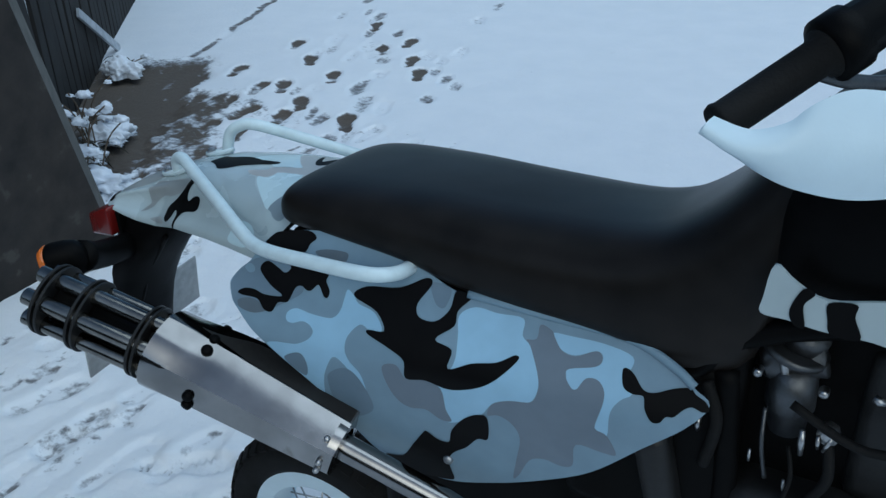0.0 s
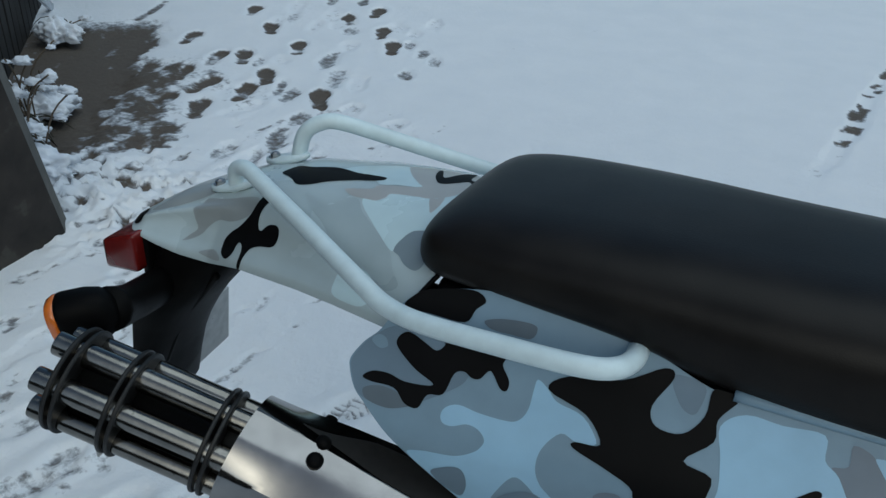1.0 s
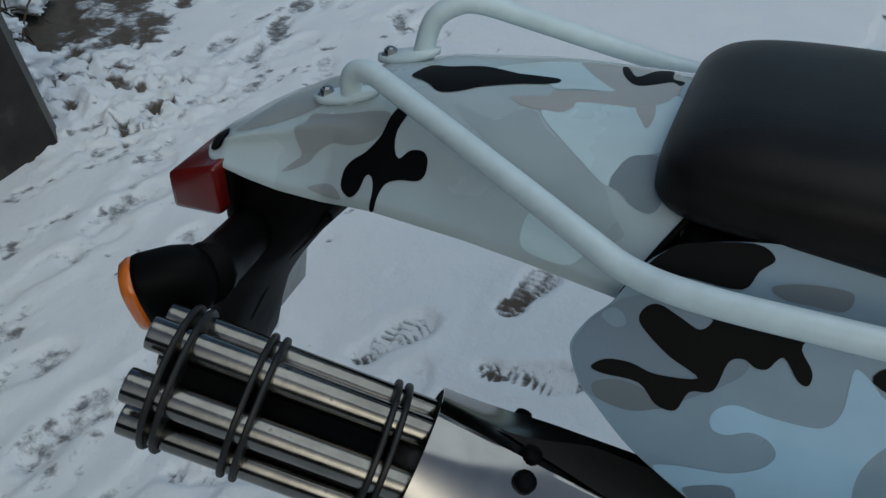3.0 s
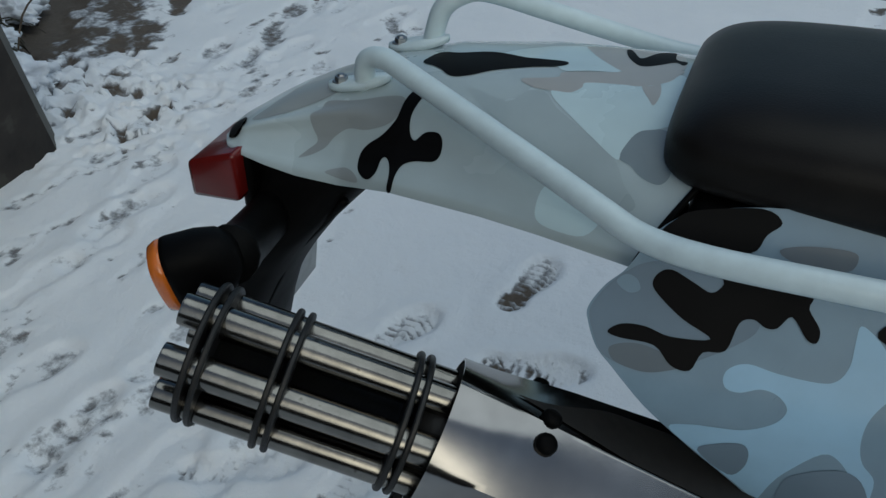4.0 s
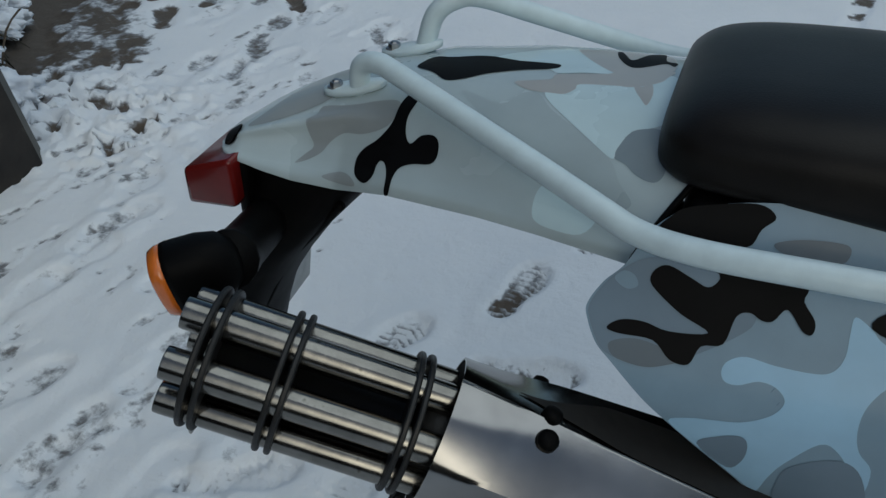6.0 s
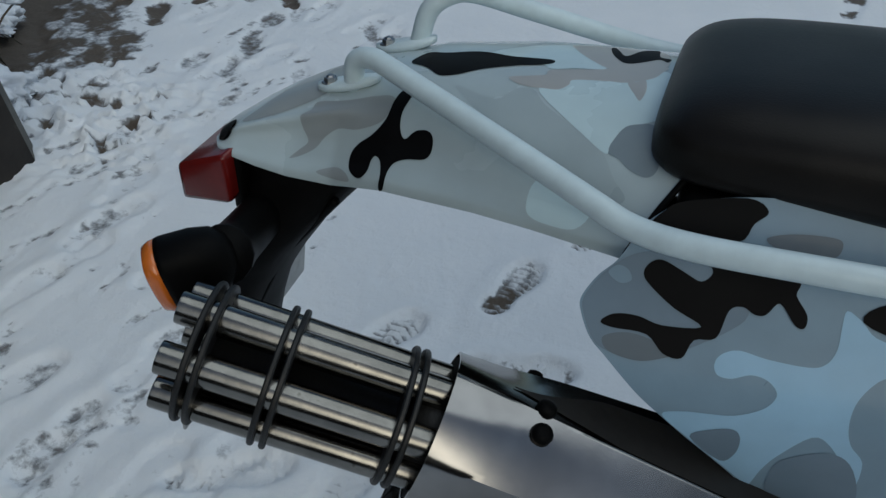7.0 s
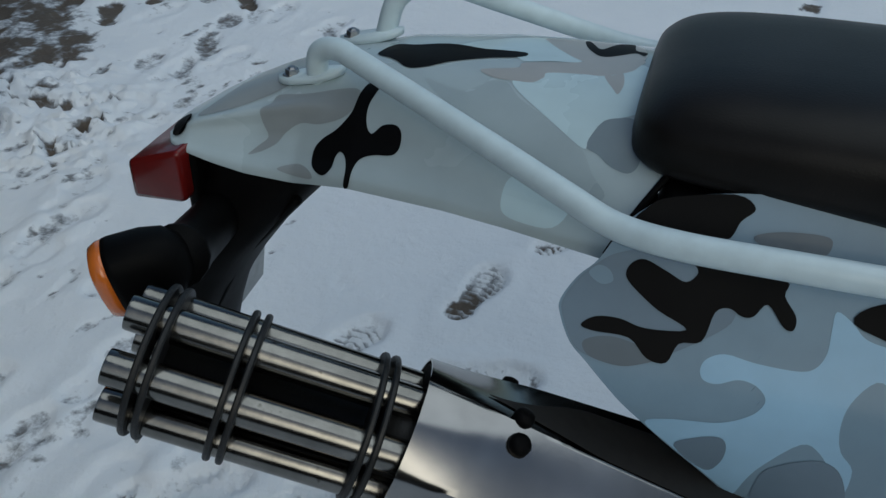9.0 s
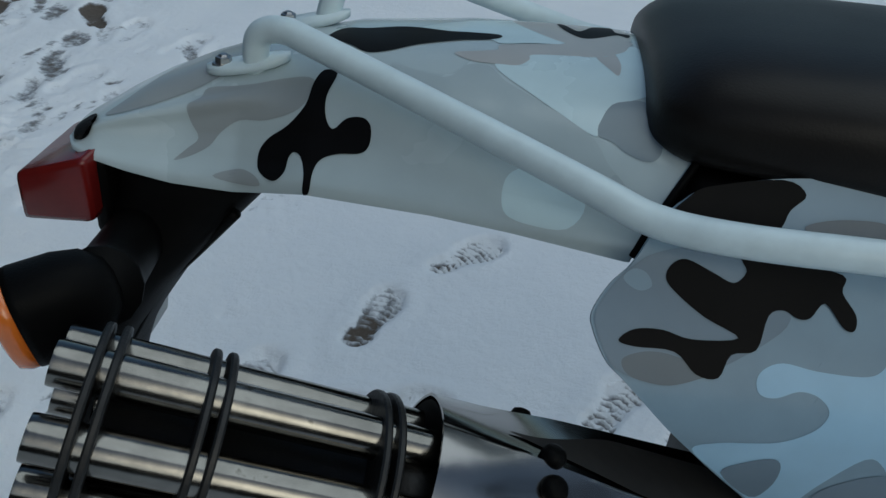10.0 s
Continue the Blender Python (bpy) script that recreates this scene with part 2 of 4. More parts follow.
PRINTS_DULL = [(-0.813, 0.097, 76), (-0.665, 0.211, 84), (-1.486, 0.499, 79), (-1.446, 0.688, 85), (-1.05, 0.136, 86), (-1.266, 0.217, 71), (-1.364, 2.502, 70), (-1.627, 2.587, 91), (-1.599, 2.047, 76), (-2.106, 2.38, 76), (-1.69, 1.545, 95), (-1.484, 0.821, 82), (-1.54, 1.031, 91), (-0.43, 0.49, 82), (-1.05, 0.02, 86), (-1.47, 0.89, 73), (-1.74, 1.89, 86), (-1.2, 0.75, 92), (-1, 0.42, 83), (-1.3, 1.3, 89)]


def smooth(a, b, v):
    t = np.clip((v - a) / (b - a), 0, 1)
    return t * t * (3 - 2 * t)


def lumps(X, Y, seed, cell, count=3):
    """Value noise on a grid, by numpy."""
    rng, out, amp = np.random.RandomState(seed), np.zeros_like(X), 1.0
    for _ in range(count):
        tab = rng.rand(64, 64)
        u, v = X / cell, Y / cell
        i, j = np.floor(u).astype(int), np.floor(v).astype(int)
        fu, fv = u - i, v - j
        fu, fv = fu * fu * (3 - 2 * fu), fv * fv * (3 - 2 * fv)
        at = lambda p, q: tab[p % 64, q % 64]
        out += amp * ((at(i, j) * (1 - fu) + at(i + 1, j) * fu) * (1 - fv) + (at(i, j + 1) * (1 - fu) + at(i + 1, j + 1) * fu) * fv - 0.5)
        cell, amp = cell / 2.1, amp * 0.55
    return out


def make_ground():
    gx_ = graded(-2.0, 0.7, 0.0095, -4.4, 1.8, 0.016, 70)
    gy_ = graded(-0.05, 2.0, 0.0105, -0.5, 5.2, 0.017, 70)
    X, Y = np.meshgrid(gx_, gy_)
    near = np.exp(-((X + 1.0) ** 2 + (Y - 1.5) ** 2) / 18)
    Z = 0.006 * lumps(X, Y, 3, 0.6) * near
    # chewed, half-melted snow towards the wall, streaked along the way that people walk
    su, sv = X * 0.15 + Y * 0.99, -X * 0.99 + Y * 0.15
    rough_zone = smooth(-0.35, -0.85, X + 0.15 * lumps(X, Y, 16, 0.4)) * smooth(3.3, 2.2, Y) * smooth(-3.2, -2.6, X) * smooth(-0.8, -0.3, Y)
    slush = smooth(0.10, 0.36, lumps(su / 2.4, sv, 9, 0.09, 5))
    crumbs = lumps(su / 1.4, sv, 7, 0.030, 3)
    Z += rough_zone * (0.003 * lumps(X, Y, 6, 0.2) + 0.0022 * lumps(X, Y, 10, 0.04) - 0.003 * slush + 0.010 * slush * crumbs)
    clods = smooth(0.60, 0.15, np.hypot((X + 2.10) * 0.70 + (Y - 1.45) * 0.30, (Y - 1.40) * 0.95 - (X + 2.0) * 0.25))
    gaps = smooth(0.22, 0.38, lumps(X, Y, 18, 0.055, 4))
    Z += clods * (0.012 + 0.06 * np.maximum(lumps(X, Y, 8, 0.06, 4), -0.15) - 0.035 * gaps)
    # bare soil beside the fence
    along = (X + 2.35) * -0.62 + (Y - 1.75) * 0.78
    across = (X + 2.35) * 0.78 + (Y - 1.75) * 0.62
    edge = across + 0.10 - 0.105 * along
    ragged = edge + 0.10 * lumps(X, Y, 11, 0.30) + 0.06 * lumps(X, Y, 13, 0.06)
    tongue = smooth(1, 0.3, np.abs(along - 1.12 + 0.25 * across + 0.08 * lumps(X, Y, 17, 0.2)) / 0.13) * smooth(0.42, 0.1, across) * smooth(-0.3, -0.1, across)
    bare = smooth(0.09, -0.05, ragged) * smooth(-0.35, -0.1, along + 0.1 * lumps(X, Y, 12, 0.2)) * smooth(2.3, 1.7, along) * smooth(-1.3, -0.9, across)
    bare = np.maximum(bare, 0.8 * tongue)
    thin = smooth(0.55, 0.12, across + 0.3 * lumps(X, Y, 15, 0.3)) * smooth(-0.25, 0.1, along) * smooth(1.5, 0.9, along)
    Z -= 0.03 * bare
    dust = lumps(X * 0.78 + Y * 0.62, (X * -0.62 + Y * 0.78) / 2.5, 14, 0.05, 3)
    B = bare * (0.50 + 0.35 * smooth(-0.15, 0.25, dust + 0.5 * smooth(0.10, -0.15, edge))) + thin * (1 - bare) * (0.42 + 0.30 * smooth(-0.1, 0.25, dust)) + rough_zone * slush * (0.22 + 0.26 * smooth(0.1, -0.4, crumbs)) + 0.62 * clods * gaps
    # a scatter of old, half-filled prints up the yard
    rng = np.random.RandomState(12)
    for k in range(46):
        s = rng.rand()
        px, py = -1.55 - 1.5 * s + rng.normal(0, 0.38), 1.9 + 3.6 * s + rng.normal(0, 0.3)
        q = np.hypot((-(X - px) * 0.35 + (Y - py) * 0.94) / rng.uniform(0.10, 0.18), ((X - px) * 0.94 + (Y - py) * 0.35) / rng.uniform(0.035, 0.07))
        m = smooth(1.2, 0.5, q + 0.5 * lumps(X, Y, 90 + k, 0.07, 2))
        Z -= 0.012 * m
        B = np.maximum(B, m * rng.uniform(0.2, 0.52))
    for prints, depth, dark in ((PRINTS_FAR, 0.014, 0.71), (PRINTS_CLEAR, 0.018, 0.60), (PRINTS_DULL, 0.006, 0.33)):
        for k, (px, py, deg) in enumerate(prints):
            c, s = math.cos(radians(deg)), math.sin(radians(deg))
            u, v = (X - px) * c + (Y - py) * s, -(X - px) * s + (Y - py) * c
            far, plain = dark > 0.7, dark != 0.60
            if far:
                c, s = math.cos(radians(105 + deg * 0.3)), math.sin(radians(105 + deg * 0.3))
                u, v = ((X - px) * c + (Y - py) * s) / 1.1, (-(X - px) * s + (Y - py) * c) / 1.1
            near_it = (np.abs(u) < 0.3) & (np.abs(v) < 0.2)
            if not near_it.any():
                continue
            wob = 1 + 0.25 * lumps(X, Y, 30 + k, 0.08, 2)
            sole = smooth(1.15, 0.8, np.hypot((u - 0.055) / 0.085, v / 0.05) * wob)
            heel = smooth(1.15, 0.8, np.hypot((u + 0.085) / 0.045, v / 0.036) * wob)
            waist = smooth(1.2, 0.8, np.hypot((u + 0.02) / 0.06, v / 0.034) * wob) * 0.8
            m = np.maximum(np.maximum(sole, heel), waist) * near_it
            rim = smooth(1.7, 1.1, np.hypot(u / 0.15, v / 0.065)) * (1 - m) * near_it
            tread = smooth(-0.25, 0.35, np.sin(u * 2 * math.pi / 0.021 + 1.1 * np.abs(v) / 0.012) + 0.9 * lumps(X, Y, 40 + k, 0.02, 2))
            Z += -depth * m + 0.004 * rim + 0.011 * m * tread * (not plain)
            patch = smooth(-0.1, 0.35, lumps(X, Y, 60 + k, 0.1, 2) + (0.3 if far else 0.0 if plain else 0.28))
            share = 0.55 + 0.65 * patch
            if not plain:
                share = ((0.75 if k == 0 else 0.40) + 0.45 * patch) * (1 - (0.4 if k == 0 else 0.75) * tread) * (0.8 if k == 2 else 0.55 if k > 5 else 1.0) + (0.70 if k in (0, 3) else 0.3) * smooth(0.05, -0.05, u) * smooth(-0.3, 0.1, lumps(X, Y, 70 + k, 0.03, 2))
            B = np.maximum(B, m * dark * share)
    # narrow wheel ruts crossing the yard
    for (ax, ay), (bx, by), wide, deep in (((0.55, 2.9), (1.02, 5.9), 0.06, 1.0), ((-1.75, 3.0), (-0.75, 5.1), 0.025, 0.3), ((-3.55, 2.95), (-3.86, 3.95), 0.05, 0.8), ((-3.86, 3.95), (-4.30, 5.10), 0.06, 0.8)):
        d = np.array((bx - ax, by - ay))
        ln = np.hypot(*d)
        d /= ln
        t, q = (X - ax) * d[0] + (Y - ay) * d[1], -(X - ax) * d[1] + (Y - ay) * d[0]
        m = smooth(1, 0.3, np.abs(q + 0.05 * lumps(X, Y, 21, 0.3)) / wide) * smooth(-0.1, 0.2, t) * smooth(ln + 0.3, ln, t)
        Z -= 0.008 * deep * m
        B = np.maximum(B, m * 0.72 * deep * smooth(-0.25, 0.2, lumps(X, Y, 22, 0.10)))
    ny, nx = X.shape
    idx = np.arange(nx * ny).reshape(ny, nx)
    faces = np.stack([idx[:-1, :-1], idx[:-1, 1:], idx[1:, 1:], idx[1:, :-1]], -1).reshape(-1, 4)
    me = bpy.data.meshes.new("ground")
    me.from_pydata(np.stack([X, Y, Z], -1).reshape(-1, 3).tolist(), [], faces.tolist())
    me.polygons.foreach_set("use_smooth", [True] * len(me.polygons))
    at = me.attributes.new("bare", "FLOAT", "POINT")
    at.data.foreach_set("value", B.ravel().astype(np.float32))
    me.materials.append(M_GROUND)
    return tagged(new("ground", me), "trodden snow with footprints over brown bare soil", "ground", kind="structure")


make_ground()


# ---- wall, fence and plants at the edge of the yard ----
def make_wall():
    bm = bmesh.new()
    c = 0.085
    foot = [(-2.26, -2.2), (-1.915, -2.2), (-1.915, 1.15 - c), (-1.915 - c, 1.15), (-2.26, 1.15)]
    loft([[(x + 0.10 * z, y - 0.25 * z, z) for x, y in foot] for z in (-0.05, 0.6, 1.3, 2.3)], bm)
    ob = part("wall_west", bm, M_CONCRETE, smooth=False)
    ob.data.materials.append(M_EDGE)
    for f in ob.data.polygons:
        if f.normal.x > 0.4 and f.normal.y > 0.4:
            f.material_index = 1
    return tagged(ob, "dark concrete garden wall with pale corner", "wall", kind="structure")


make_wall()
# No such wall is seen; added to put dark reflections on the steel.
bm = block((-3.0, -5.8, -0.05), (8.0, -5.5, 2.4), 0.02)
tagged(part("unseen_wall", bm, M_CONCRETE, smooth=False), "unseen dark wall added behind the camera to darken reflections", "wall", kind="structure")


def make_fence():
    fence = tagged(new("fence"), "dark weathered wooden plank fence behind the wall", "fence", kind="structure")
    a, b = Vector((-2.84, 1.40, 0)), Vector((-5.69, 4.77, 0))
    n = 30
    d = (b - a).normalized()
    out = Vector((d.y, -d.x, 0))
    rnd = random.Random(4)
    for i in range(n):
        p = a.lerp(b, (i + 0.5) / n)
        w, h, lean = 0.064 + rnd.uniform(-0.006, 0.004), 1.7 + rnd.uniform(-0.25, 0.12), rnd.uniform(-0.06, 0.06)
        bm = block((-w, -0.011, -0.03), (w, 0.011, h), 0.003)
        for v in bm.verts:
            v.co = p + d * (v.co.x + lean * v.co.z) + out * (v.co.y + rnd.uniform(0, 0.002)) + Vector((0, 0, v.co.z))
        part("plank", bm, M_WOOD, fence, smooth=False)
    for z in (0.35, 1.35):
        part("rail", tube([a + Vector((0, 0, z)) - out * 0.035, b + Vector((0, 0, z)) - out * 0.035], 0.03, 6), M_WOOD, fence, smooth=False)
    return fence


make_fence()


def lump(center, size, seed, bm, detail=3):
    """A clump of snow: a rounded, uneven, flat-footed heap."""
    made = bmesh.ops.create_icosphere(bm, subdivisions=detail, radius=1)["verts"]
    for v in made:
        k = 1 + 0.55 * noise.noise(v.co * 1.6 + Vector((seed, 0, 0))) + 0.40 * noise.noise(v.co * 3.7 + Vector((0, seed, 0))) + 0.22 * noise.noise(v.co * 8 + Vector((0, 0, seed)))
        q = v.co * k
        if q.z < -0.3:
            q.z = -0.3
        v.co = Vector(center) + Vector((q.x * size[0], q.y * size[1], q.z * size[2]))


def snowy_plant(x, y, high, stems, seed):
    rnd = random.Random(seed)
    plant = tagged(new("snowy_plant"), "dry brown garden plant bent under clumps of fresh snow", "plant", group="plants along the fence")
    tips = []
    for _ in range(stems):
        a, reach, h = rnd.uniform(0, 6.28), rnd.uniform(0.05, 0.22), high * rnd.uniform(0.45, 1)
        base = Vector((x + rnd.uniform(-0.05, 0.05), y + rnd.uniform(-0.05, 0.05), -0.02))
        mid = base + Vector((math.cos(a) * reach * 0.4, math.sin(a) * reach * 0.4, h * 0.7))
        tip = base + Vector((math.cos(a) * reach, math.sin(a) * reach, h))
        part("stem", tube(spline([base, mid, tip], 4), 0.004, 5), M_STEM, plant)
        for t in (0.6, 0.95):
            tips.append((base.lerp(tip, t) + Vector((rnd.uniform(-0.03, 0.03), rnd.uniform(-0.03, 0.03), 0)), t))
    for k, (tip, t) in enumerate(tips):
        if rnd.random() < 0.75:
            s = rnd.uniform(0.012, 0.034)
            bm = bmesh.new()
            lump(tip, (s * rnd.uniform(0.8, 1.9), s * rnd.uniform(0.6, 1.2), s * 0.75), seed + k, bm, 3)
            part("snow_cap", bm, M_CLUMP, plant)
    for k in range(2):
        bm = bmesh.new()
        lump((x + rnd.uniform(-0.12, 0.16), y + rnd.uniform(-0.12, 0.1), 0.03), (rnd.uniform(0.09, 0.15), rnd.uniform(0.06, 0.10), rnd.uniform(0.05, 0.08)), seed * 7 + k, bm, 4)
        part("snow_mound", bm, M_CLUMP, plant)
    for k in range(16):
        a, reach = rnd.uniform(0, 6.28), rnd.uniform(0.10, 0.19)
        out, over = Vector((math.cos(a), math.sin(a), 0)), Vector((-math.sin(a), math.cos(a), 0)) * rnd.uniform(0.006, 0.012)
        base = Vector((x + rnd.uniform(-0.04, 0.04), y + rnd.uniform(-0.04, 0.04), rnd.uniform(0.03, 0.10)))
        rows = []
        for t in (0, 0.25, 0.5, 0.75, 1.0):
            c = base + out * reach * t + Vector((0, 0, 0.09 * t - 0.16 * t * t))
            w = over * (1.15 - t) * (0.5 + t)
            rows.append([c - w, c + Vector((0, 0, 0.003)), c + w, c - Vector((0, 0, 0.002))])
        part("leaf", loft(rows), M_LEAF, plant)
    return plant


for px, py, hh, ns, sd in ((-2.74, 1.66, 0.50, 8, 1), (-3.0, 1.93, 0.30, 5, 2), (-3.86, 2.84, 0.10, 2, 3), (-2.54, 1.46, 0.35, 5, 5)):
    snowy_plant(px, py, hh, ns, sd)

foot, top = Vector((-4.30, 3.27, 0.0)), Vector((-3.83, 2.62, 0.45))
side = Vector((0.38, -0.50, -1.1)).normalized()
face = (top - foot).cross(side).normalized()
bm = block((-0.03, -0.010, 0.0), (0.03, 0.010, (top - foot).length), 0.003)
for v in bm.verts:
    v.co = foot + side * v.co.x + face * v.co.y + (top - foot).normalized() * v.co.z
tagged(part("leaning_board", bm, M_BOARD, smooth=False), "pale snow-dusted board leaning against the dark fence", "board")

# ---- the motorcycle ----
bike = tagged(new("motorcycle"), "enduro motorcycle in pale snow camouflage with rotary barrel exhaust", "motorcycle")
bike.location = (0, 0, 0.08)
YC = -0.01


def ease(a, b, v):
    t = min(max((v - a) / (b - a), 0.0), 1.0)
    return t * t * (3 - 2 * t)


# tail cowl: station, middle, half width, lower edge, top
COWL = [(-0.326, -0.068, 0.034, 0.934, 0.944), (-0.316, -0.064, 0.054, 0.933, 0.951), (-0.298, -0.058, 0.067, 0.930, 0.964), (-0.27, -0.050, 0.074, 0.923, 0.981), (-0.235, -0.040, 0.082, 0.917, 0.997),
        (-0.187, -0.026, 0.098, 0.918, 1.014), (-0.157, -0.019, 0.113, 0.926, 1.021), (-0.126, -0.014, 0.128, 0.935, 1.028), (-0.032, -0.01, 0.150, 0.944, 1.039), (0.022, -0.01, 0.160, 0.946, 1.042),
        (0.101, -0.01, 0.175, 0.946, 1.044), (0.14, -0.01, 0.178, 0.95, 1.045)]


def cowl_point(x, a, out=0.0):
    m, w, zb, zt = between(COWL, x)
    c, s = math.cos(a), max(math.sin(a), 0.0)
    y = -math.copysign(abs(c) ** 0.75, c) * (w + out)
    z = zb + (zt - zb + out) * s ** 0.85
    # to fit the camera's view, flank pressed in below shoulder, flared at lower edge
    press = (0.016 * ease(0, 0.5, a) * ease(2.2, 1.0, a) - 0.009 * ease(0.25, 0, a)) * (0.25 + 0.75 * ease(-0.32, -0.22, x)) * (1 - 0.5 * ease(0.0, 0.13, x))
    ridge = 0.0035 * math.exp(-((a - 0.72 - 0.5 * (x + 0.3)) / 0.10) ** 2) * ease(-0.322, -0.28, x) * ease(-0.14, -0.20, x)
    y, z = y - ridge, z + ridge
    return Vector((x - 0.2 * press, m + y + press, z - 0.09 * (y + w * 0.6) - 0.62 * press))


def make_cowl():
    angles = [math.pi * k / 60 for k in range(61)]
    front = lambda a: 0.104 + 0.040 * min(a / 0.75, (math.pi - a) / 0.75, 1.0)
    bm = loft([[cowl_point(-0.326 + (front(a) + 0.326) * k / 110, a) for a in angles] for k in range(111)], closed=False)
    cowl = part("tail_cowl", bm, M_COWL, bike, "pale grey camouflage tail cowl")
    # Black rim paints the thin shadow line along the cowl's lower edge.
    sheet(cowl, 0.003, -1, M_PLASTIC)
    # Black line that stands for the dark seam at the cowl's front edge.
    seam = [cowl_point(front(a) - 0.0005, a, 0.0008) for a in (0.03 + 0.04 * k for k in range(18))]
    part("dark_seam", tube(seam, 0.0028, 8), M_PLASTIC, cowl)
    greys = {
        "grey_patch": (M_DULL, [(-0.221, 0.86), (-0.217, 0.99), (-0.188, 0.94), (-0.158, 0.99), (-0.138, 1), (-0.131, 0.91), (-0.138, 0.69), (-0.163, 0.58), (-0.186, 0.58), (-0.2, 0.48), (-0.208, 0.35), (-0.222, 0.25), (-0.235, 0.2), (-0.226, 0.32), (-0.218, 0.43), (-0.226, 0.61), (-0.229, 0.77)]),
        "grey_low_patch": (M_DULL, [(-0.202, 0.09), (-0.183, 0.16), (-0.169, 0.12), (-0.163, 0.04), (-0.183, 0.05)]),
        "grey_band": (M_HAZE, [(-0.078, 1.20), (-0.036, 1.08), (-0.022, 1.23), (-0.006, 1.25), (0.01, 1.11), (0.034, 0.98), (0.054, 0.88), (0.074, 0.75), (0.085, 0.59), (0.098, 0.45), (0.085, 0.35), (0.063, 0.41), (0.04, 0.48), (0.016, 0.55), (-0.006, 0.66), (-0.028, 0.83), (-0.055, 0.99)]),
        "pale_patch": (M_ICE, [(0.017, 0.21), (0.021, 0.38), (0.036, 0.47), (0.059, 0.44), (0.073, 0.28), (0.061, 0.1), (0.035, 0.07), (0.02, 0.1)]),
        "grey_spot": (M_DARKGREY, [(0.074, 0.83), (0.079, 0.98), (0.09, 1.08), (0.106, 1.1), (0.115, 0.98), (0.118, 0.79), (0.116, 0.69), (0.109, 0.65), (0.095, 0.69), (0.086, 0.75), (0.076, 0.78)]),
        "white_patch": (M_ICE, [(-0.001, 1.26), (0.0, 1.40), (0.026, 1.52), (0.094, 1.60), (0.113, 1.5), (0.113, 1.22), (0.1, 1.11), (0.084, 1.04), (0.076, 0.86), (0.074, 0.77), (0.05, 0.90), (0.03, 1.02), (0.01, 1.15)]),
        "warm_band": (M_WARM, [(-0.034, 1.35), (-0.018, 1.28), (0.003, 1.28), (0.016, 1.29), (0.023, 1.36), (0.025, 1.42), (0.055, 1.46), (0.07, 1.47), (0.088, 1.53), (0.097, 1.58), (0.1, 1.64), (0.072, 1.62), (0.049, 1.57), (0.001, 1.5), (-0.002, 1.44), (-0.016, 1.4)]),
        "pale_top_patch": (M_ICE, [(-0.071, 1.57), (-0.061, 1.67), (-0.037, 1.75), (0.002, 1.86), (0.012, 1.73), (0.027, 1.63), (0.048, 1.57), (0.02, 1.54), (0.0, 1.51), (-0.01, 1.54), (-0.024, 1.55), (-0.048, 1.56)]),
        "warm_far_patch": (M_WARM, [(0.002, 1.86), (0.014, 1.9), (0.035, 1.95), (0.063, 1.96), (0.091, 1.92), (0.1, 1.65), (0.073, 1.61), (0.048, 1.57), (0.027, 1.63), (0.012, 1.73)]),
        "warm_chip_patch": (M_WARM, [(0.072, 1.47), (0.079, 1.49), (0.086, 1.52), (0.09, 1.42), (0.088, 1.31), (0.082, 1.36)]),
        "grey_tip_patch": (M_DULL, [(-0.296, 0.95), (-0.285, 1.2), (-0.262, 1.6), (-0.23, 1.95), (-0.19, 2.0), (-0.182, 1.7), (-0.20, 1.45), (-0.205, 1.2), (-0.225, 1.02), (-0.25, 0.92), (-0.275, 0.86)]),
    }
    for k, (name, (m, line)) in enumerate(greys.items()):
        decal(name, line, lambda u, v, q=0.00025 + 0.00003 * k: cowl_point(u, v, q), m, cowl)
    blacks = {
        "black_cross_patch": [(-0.127, 1.07), (-0.116, 1.04), (-0.119, 0.81), (-0.116, 0.62), (-0.109, 0.53), (-0.1, 0.63), (-0.088, 0.65), (-0.081, 0.58), (-0.08, 0.44), (-0.086, 0.36), (-0.103, 0.33), (-0.115, 0.27), (-0.12, 0.17), (-0.122, 0.02), (-0.127, 0.01), (-0.127, 0.14),
                              (-0.131, 0.27), (-0.137, 0.31), (-0.141, 0.26), (-0.143, 0.15), (-0.15, 0.08), (-0.159, 0.1), (-0.166, 0.18), (-0.166, 0.32), (-0.159, 0.43), (-0.145, 0.54), (-0.134, 0.72), (-0.132, 0.94)],
        "black_top_patch": [(-0.140, 1.50), (-0.133, 1.60), (-0.112, 1.60), (-0.081, 1.63), (-0.043, 1.58), (-0.006, 1.58), (-0.006, 1.55), (-0.04, 1.49), (-0.065, 1.43), (-0.084, 1.34), (-0.101, 1.31), (-0.117, 1.4)],
        "black_far_patch": [(0.04, 1.87), (0.043, 1.91), (0.049, 1.83), (0.056, 1.74), (0.062, 1.76), (0.072, 1.92), (0.085, 1.97), (0.089, 1.79), (0.1, 1.76), (0.098, 1.7), (0.09, 1.73), (0.078, 1.67), (0.067, 1.63), (0.057, 1.64), (0.046, 1.73)],
    }
    for name, line in blacks.items():
        decal(name, line, lambda u, v: cowl_point(u, v, 0.0007), M_BLACK, cowl)
    return cowl


make_cowl()

# side panel: one pressed sheet, its outer face given by its place along the bike and its height
def panel_y(x, z):
    up, down = max(0, z - 0.87), max(0, 0.88 - z)
    return -0.25 + 0.11 * (x - 0.1) + 0.62 * up * up / (0.06 + up) + 0.22 * down * down / (0.05 + down)


